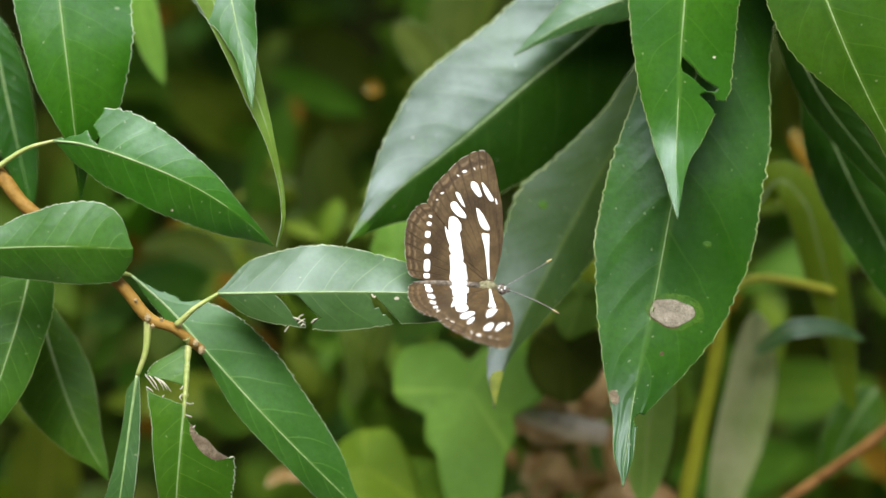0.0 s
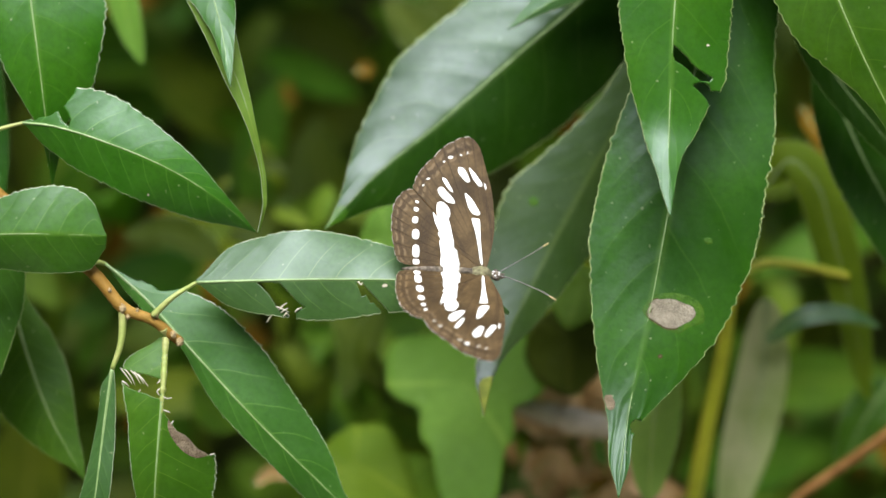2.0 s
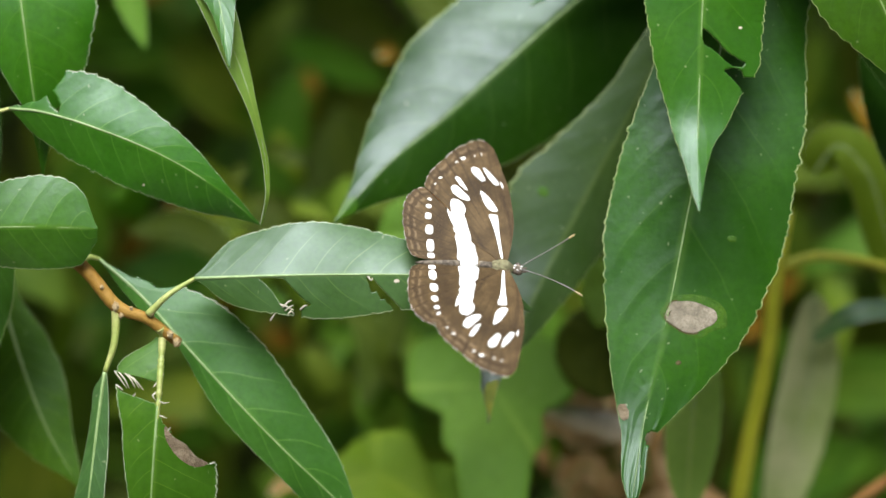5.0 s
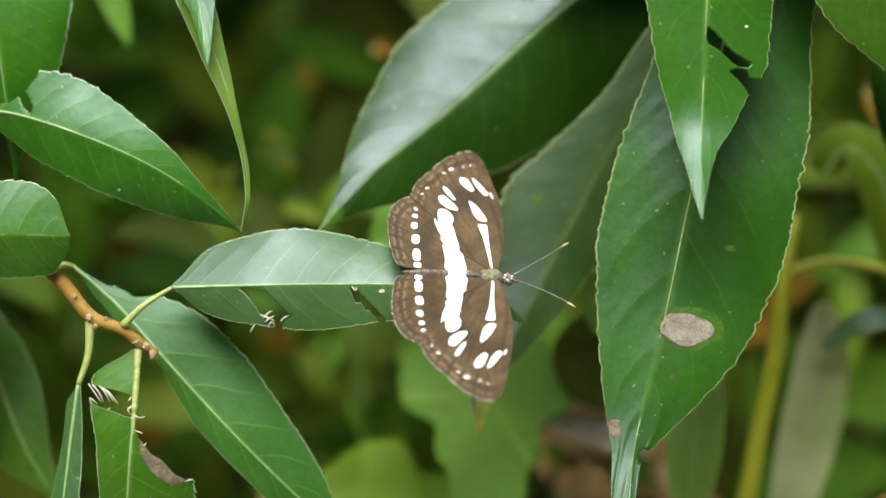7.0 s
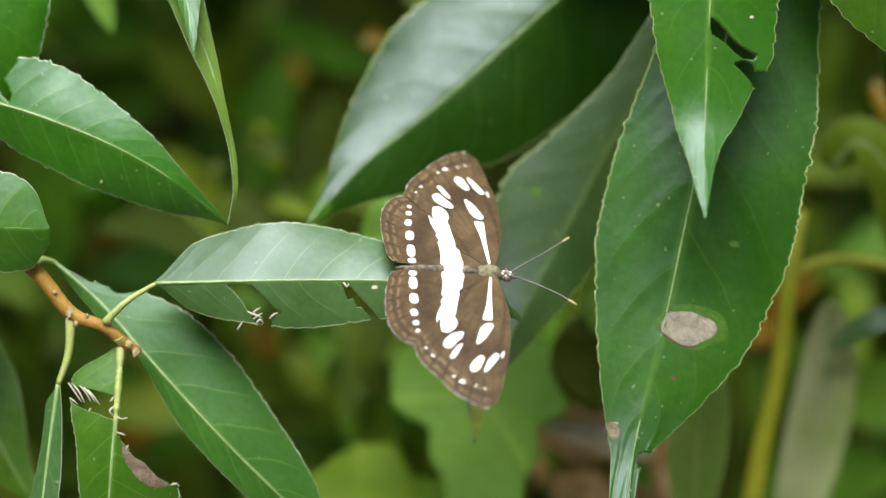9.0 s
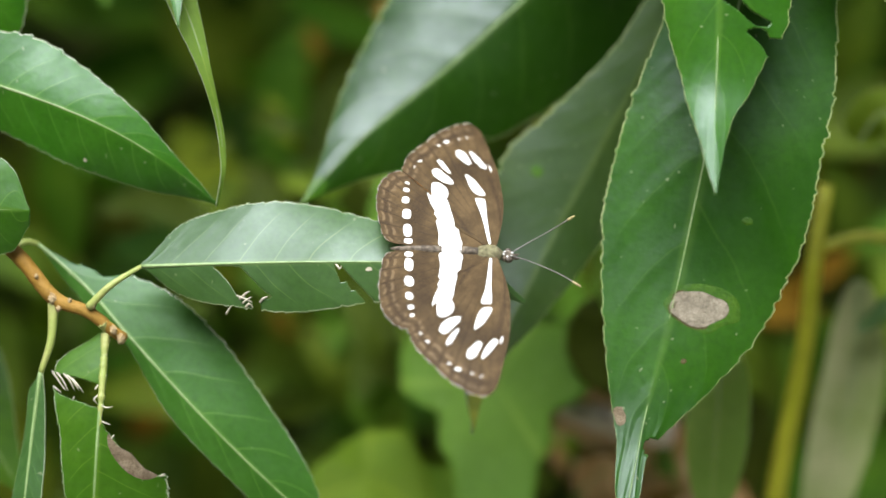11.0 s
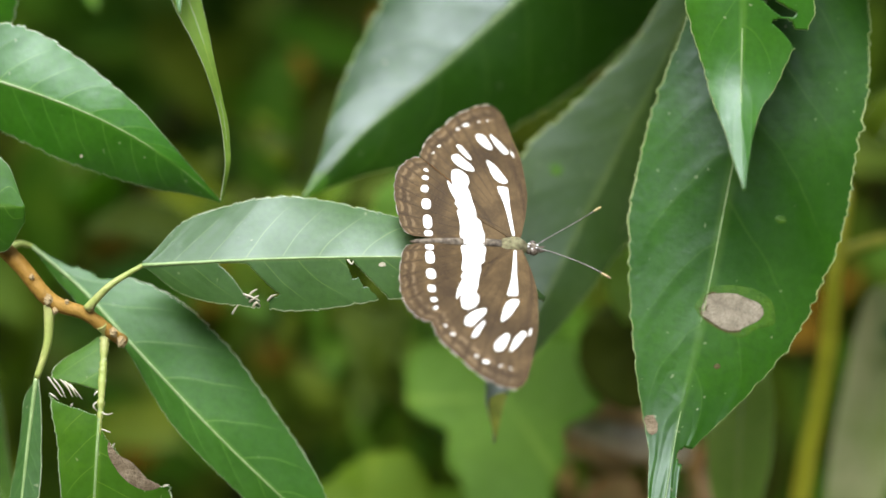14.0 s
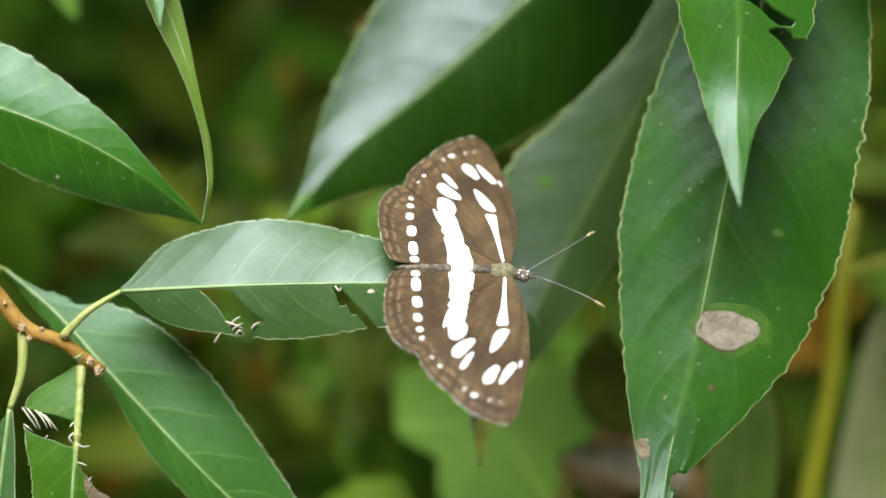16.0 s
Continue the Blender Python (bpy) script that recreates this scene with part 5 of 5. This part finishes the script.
def motions():
    # seconds, lift of the left and of the right wings over the body's plane in degrees
    beats = [(0.0, 32, 24), (0.1, 80, 62), (0.2, 91, 74), (0.3, 82, 64), (0.4, 76, 57), (0.5, 58, 35), (0.6, 29, 20), (0.7, 25, 13), (0.8, 22, 10), (0.9, 24, 14), (1.0, 35, 22),
             (1.1, 27, 17), (1.2, 26, 14), (1.3, 10, 3), (1.4, 20, 7), (1.5, 24, 12), (2.0, 20, 13), (2.5, 2, 2), (3.0, 5, 4), (5.5, 5, 6), (6.0, -6, -1), (6.5, 0, 1.5), (7.0, 0, 2), (7.5, 2, 2), (8.0, -3, -1), (8.5, 5, 4), (9.0, -5, -1),
             (11.5, -3, -2), (12, -4, -4), (12.5, -4, -3), (13.0, -4, -5), (13.5, -1, -3), (14.0, 2, -1), (14.5, -2, -2), (15.0, -6, -3), (15.5, -1, -1), (16.0, -4, -1)]
    for s, fw, hw in wings:
        for ob in (fw, hw):
            walk(ob, [(t, pose(0, 0.5 * s * MM, 0.9 * MM, s * (le if s > 0 else ri))) for t, le, ri in beats])
    # the butterfly edges forward on its leaf (seconds, mm)
    rest = butterfly.matrix_world.copy()
    walk(butterfly, [(t, Matrix.Translation((x * MM, 0, 0)) @ rest) for t, x in ((0, 0.0), (3, 0.1), (5.5, 0.3), (9, 0.3), (11.5, 0.6), (12.5, 0.9), (13, 1.1), (14, 1.2), (15, 1.0), (15.5, 0.35), (16, 0.5))])
    drift_sheen = [(0, 0.0, 0.0, 0.0), (2.5, -1.9, 0.0, 0.0), (5.5, -2.2, 0.0, 0.2), (7, -2.3, -0.0, -0.0), (9, -2.2, -0.0, -0.1), (12.5, -2.1, 0.1, 0.2), (14.5, -3.5, 0.1, 0.3), (16, -3.9, 0.0, 0.0)]
    drift_spotted = [(0, 0.0, 0.0, 0.0), (0.5, -0.3, -0.1, -0.5), (1, 0.3, -0.4, -1.3), (1.5, -0.7, -0.7, -2.6), (2, -0.9, -0.8, -2.8), (2.5, -3.8, -0.8, -2.9), (3, -3.1, -0.7, -2.5), (5.5, -3.7, -1.2, -4.4), (6, -3.7, -1.1, -4.0), (6.5, -3.1, -1.1, -4.1), (7, -3.8, -1.2, -4.6), (7.5, -3.7, -1.3, -4.8), (8, -4.6, -1.4, -5.2), (8.5, -3.8, -1.3, -5.0), (9, -4.5, -1.2, -4.7), (11.5, -4.3, -1.2, -4.6), (12, -4.0, -1.4, -5.1), (12.5, -3.9, -1.3, -5.0), (13, -3.9, -1.4, -5.3), (13.5, -3.0, -1.4, -5.2), (14, -3.8, -1.5, -5.7), (14.5, -4.2, -1.2, -4.5), (15, -4.3, -1.0, -3.9), (15.5, -4.0, -1.0, -3.6), (16, -5.0, -1.1, -4.2)]
    drift_torn = [(0, 0.0, 0.0, 0.0), (0.5, -0.3, 0.0, 0.0), (1, -0.3, -0.5, -1.7), (1.5, -1.5, -0.8, -3.1), (2, -1.9, -0.9, -3.2), (2.5, -2.2, -0.7, -2.7), (3, -1.5, -0.6, -2.1), (5.5, -2.7, -1.3, -4.9), (6, -1.8, -1.2, -4.4), (6.5, -2.4, -1.4, -5.2), (7, -1.7, -1.2, -4.5), (7.5, -1.5, -1.2, -4.3), (8, -2.2, -1.5, -5.4), (8.5, -2.3, -1.6, -5.8), (9, -2.3, -1.4, -5.2), (11.5, -1.5, -1.4, -5.1), (12, -1.0, -1.5, -5.6), (12.5, -1.7, -1.5, -5.4), (13, -1.8, -1.5, -5.8), (13.5, -1.5, -1.6, -6.0), (14, -2.4, -1.8, -6.9), (14.5, -3.1, -1.5, -5.7), (15, -3.3, -1.6, -5.9), (15.5, -3.2, -1.4, -5.3), (16, -3.7, -1.5, -5.7)]
    drift_shaded = [(0, 0.0, 0.0, 0.0), (0.5, -0.7, -0.1, -0.5), (1, -0.5, -0.4, -1.5), (1.5, -1.0, -0.8, -2.8), (2, -1.3, -0.8, -3.0), (2.5, -3.8, -0.7, -2.6), (3, -3.8, -0.6, -2.3), (5.5, -4.6, -0.9, -3.3), (6, -4.3, -0.9, -3.3), (6.5, -4.1, -1.0, -3.6), (7, -4.7, -1.0, -3.9), (7.5, -4.2, -1.0, -3.9), (8, -4.8, -1.2, -4.4), (8.5, -4.1, -1.1, -4.1), (9, -4.7, -1.0, -3.8), (11.5, -5.7, -1.1, -4.1), (12, -5.1, -1.1, -4.1), (12.5, -4.8, -1.2, -4.4), (13, -4.7, -1.1, -4.2), (13.5, -4.4, -1.0, -3.6), (14, -4.9, -1.2, -4.3), (14.5, -5.4, -0.9, -3.5), (15, -5.1, -0.8, -3.1), (15.5, -4.3, -0.8, -3.1), (16, -6.0, -0.8, -3.1)]
    # slow turning on top of the drift: seconds, x, y, z in mm, turns about x, y, z in degrees
    turn_sheen = [(0, 0, 0, 0, 0, 0, 0), (3, -1.7, 0.9, 1.7, -0.3, -2.9, -3.9), (7, -2.1, 0.8, 0.9, -2.9, -2.8, -2.2), (9, -2.2, 0.8, 0.5, -0.5, -2.4, -3.2), (12, -2.8, 0.4, 0.6, 0.1, -2.4, -3.0), (16, -1.7, 0.6, 0.9, -0.3, -2.1, -2.6)]
    turn_spotted = [(0, 1.1, 0.5, -0.7, 0.0, 0.2, -0.7), (3, 2.3, 0.0, -0.7, 0.0, 0.7, -1.4), (7, 3.9, 0.6, -0.9, 0.1, 2.2, -0.5), (9, 4.4, 1.3, -1.0, 0.2, 1.7, -2.1), (12, 5.4, 2.5, -1.5, 0.3, 2.6, -1.3), (16, 4.3, 0.8, -0.8, 0.2, 1.3, -3.2)]
    still = [(0, 0, 0, 0, 0, 0, 0), (16, 0, 0, 0, 0, 0, 0)]
    # wind: each hanging leaf drifts by a few millimetres (seconds, x, y, z in mm)
    for ob, rows, turns in ((leaf_spotted, drift_spotted, turn_spotted), (leaf_torn, drift_torn, still), (leaf_shaded, drift_shaded, still), (leaf_corner, drift_spotted, still), (leaf_sheen, drift_sheen, turn_sheen)):
        base, out = ob.location.copy(), []
        for t in sorted({r[0] for r in rows} | {r[0] for r in turns}):
            d = [float(np.interp(t, [r[0] for r in rows], [r[i] for r in rows])) for i in (1, 2, 3)]
            e = [float(np.interp(t, [r[0] for r in turns], [r[i] for r in turns])) for i in (1, 2, 3, 4, 5, 6)]
            p = base + Vector((d[0] + e[0], d[1] + e[1], d[2] + e[2])) * MM
            out.append((t, pose(p.x, p.y, p.z, e[3], e[4], e[5])))
        walk(ob, out)


motions()
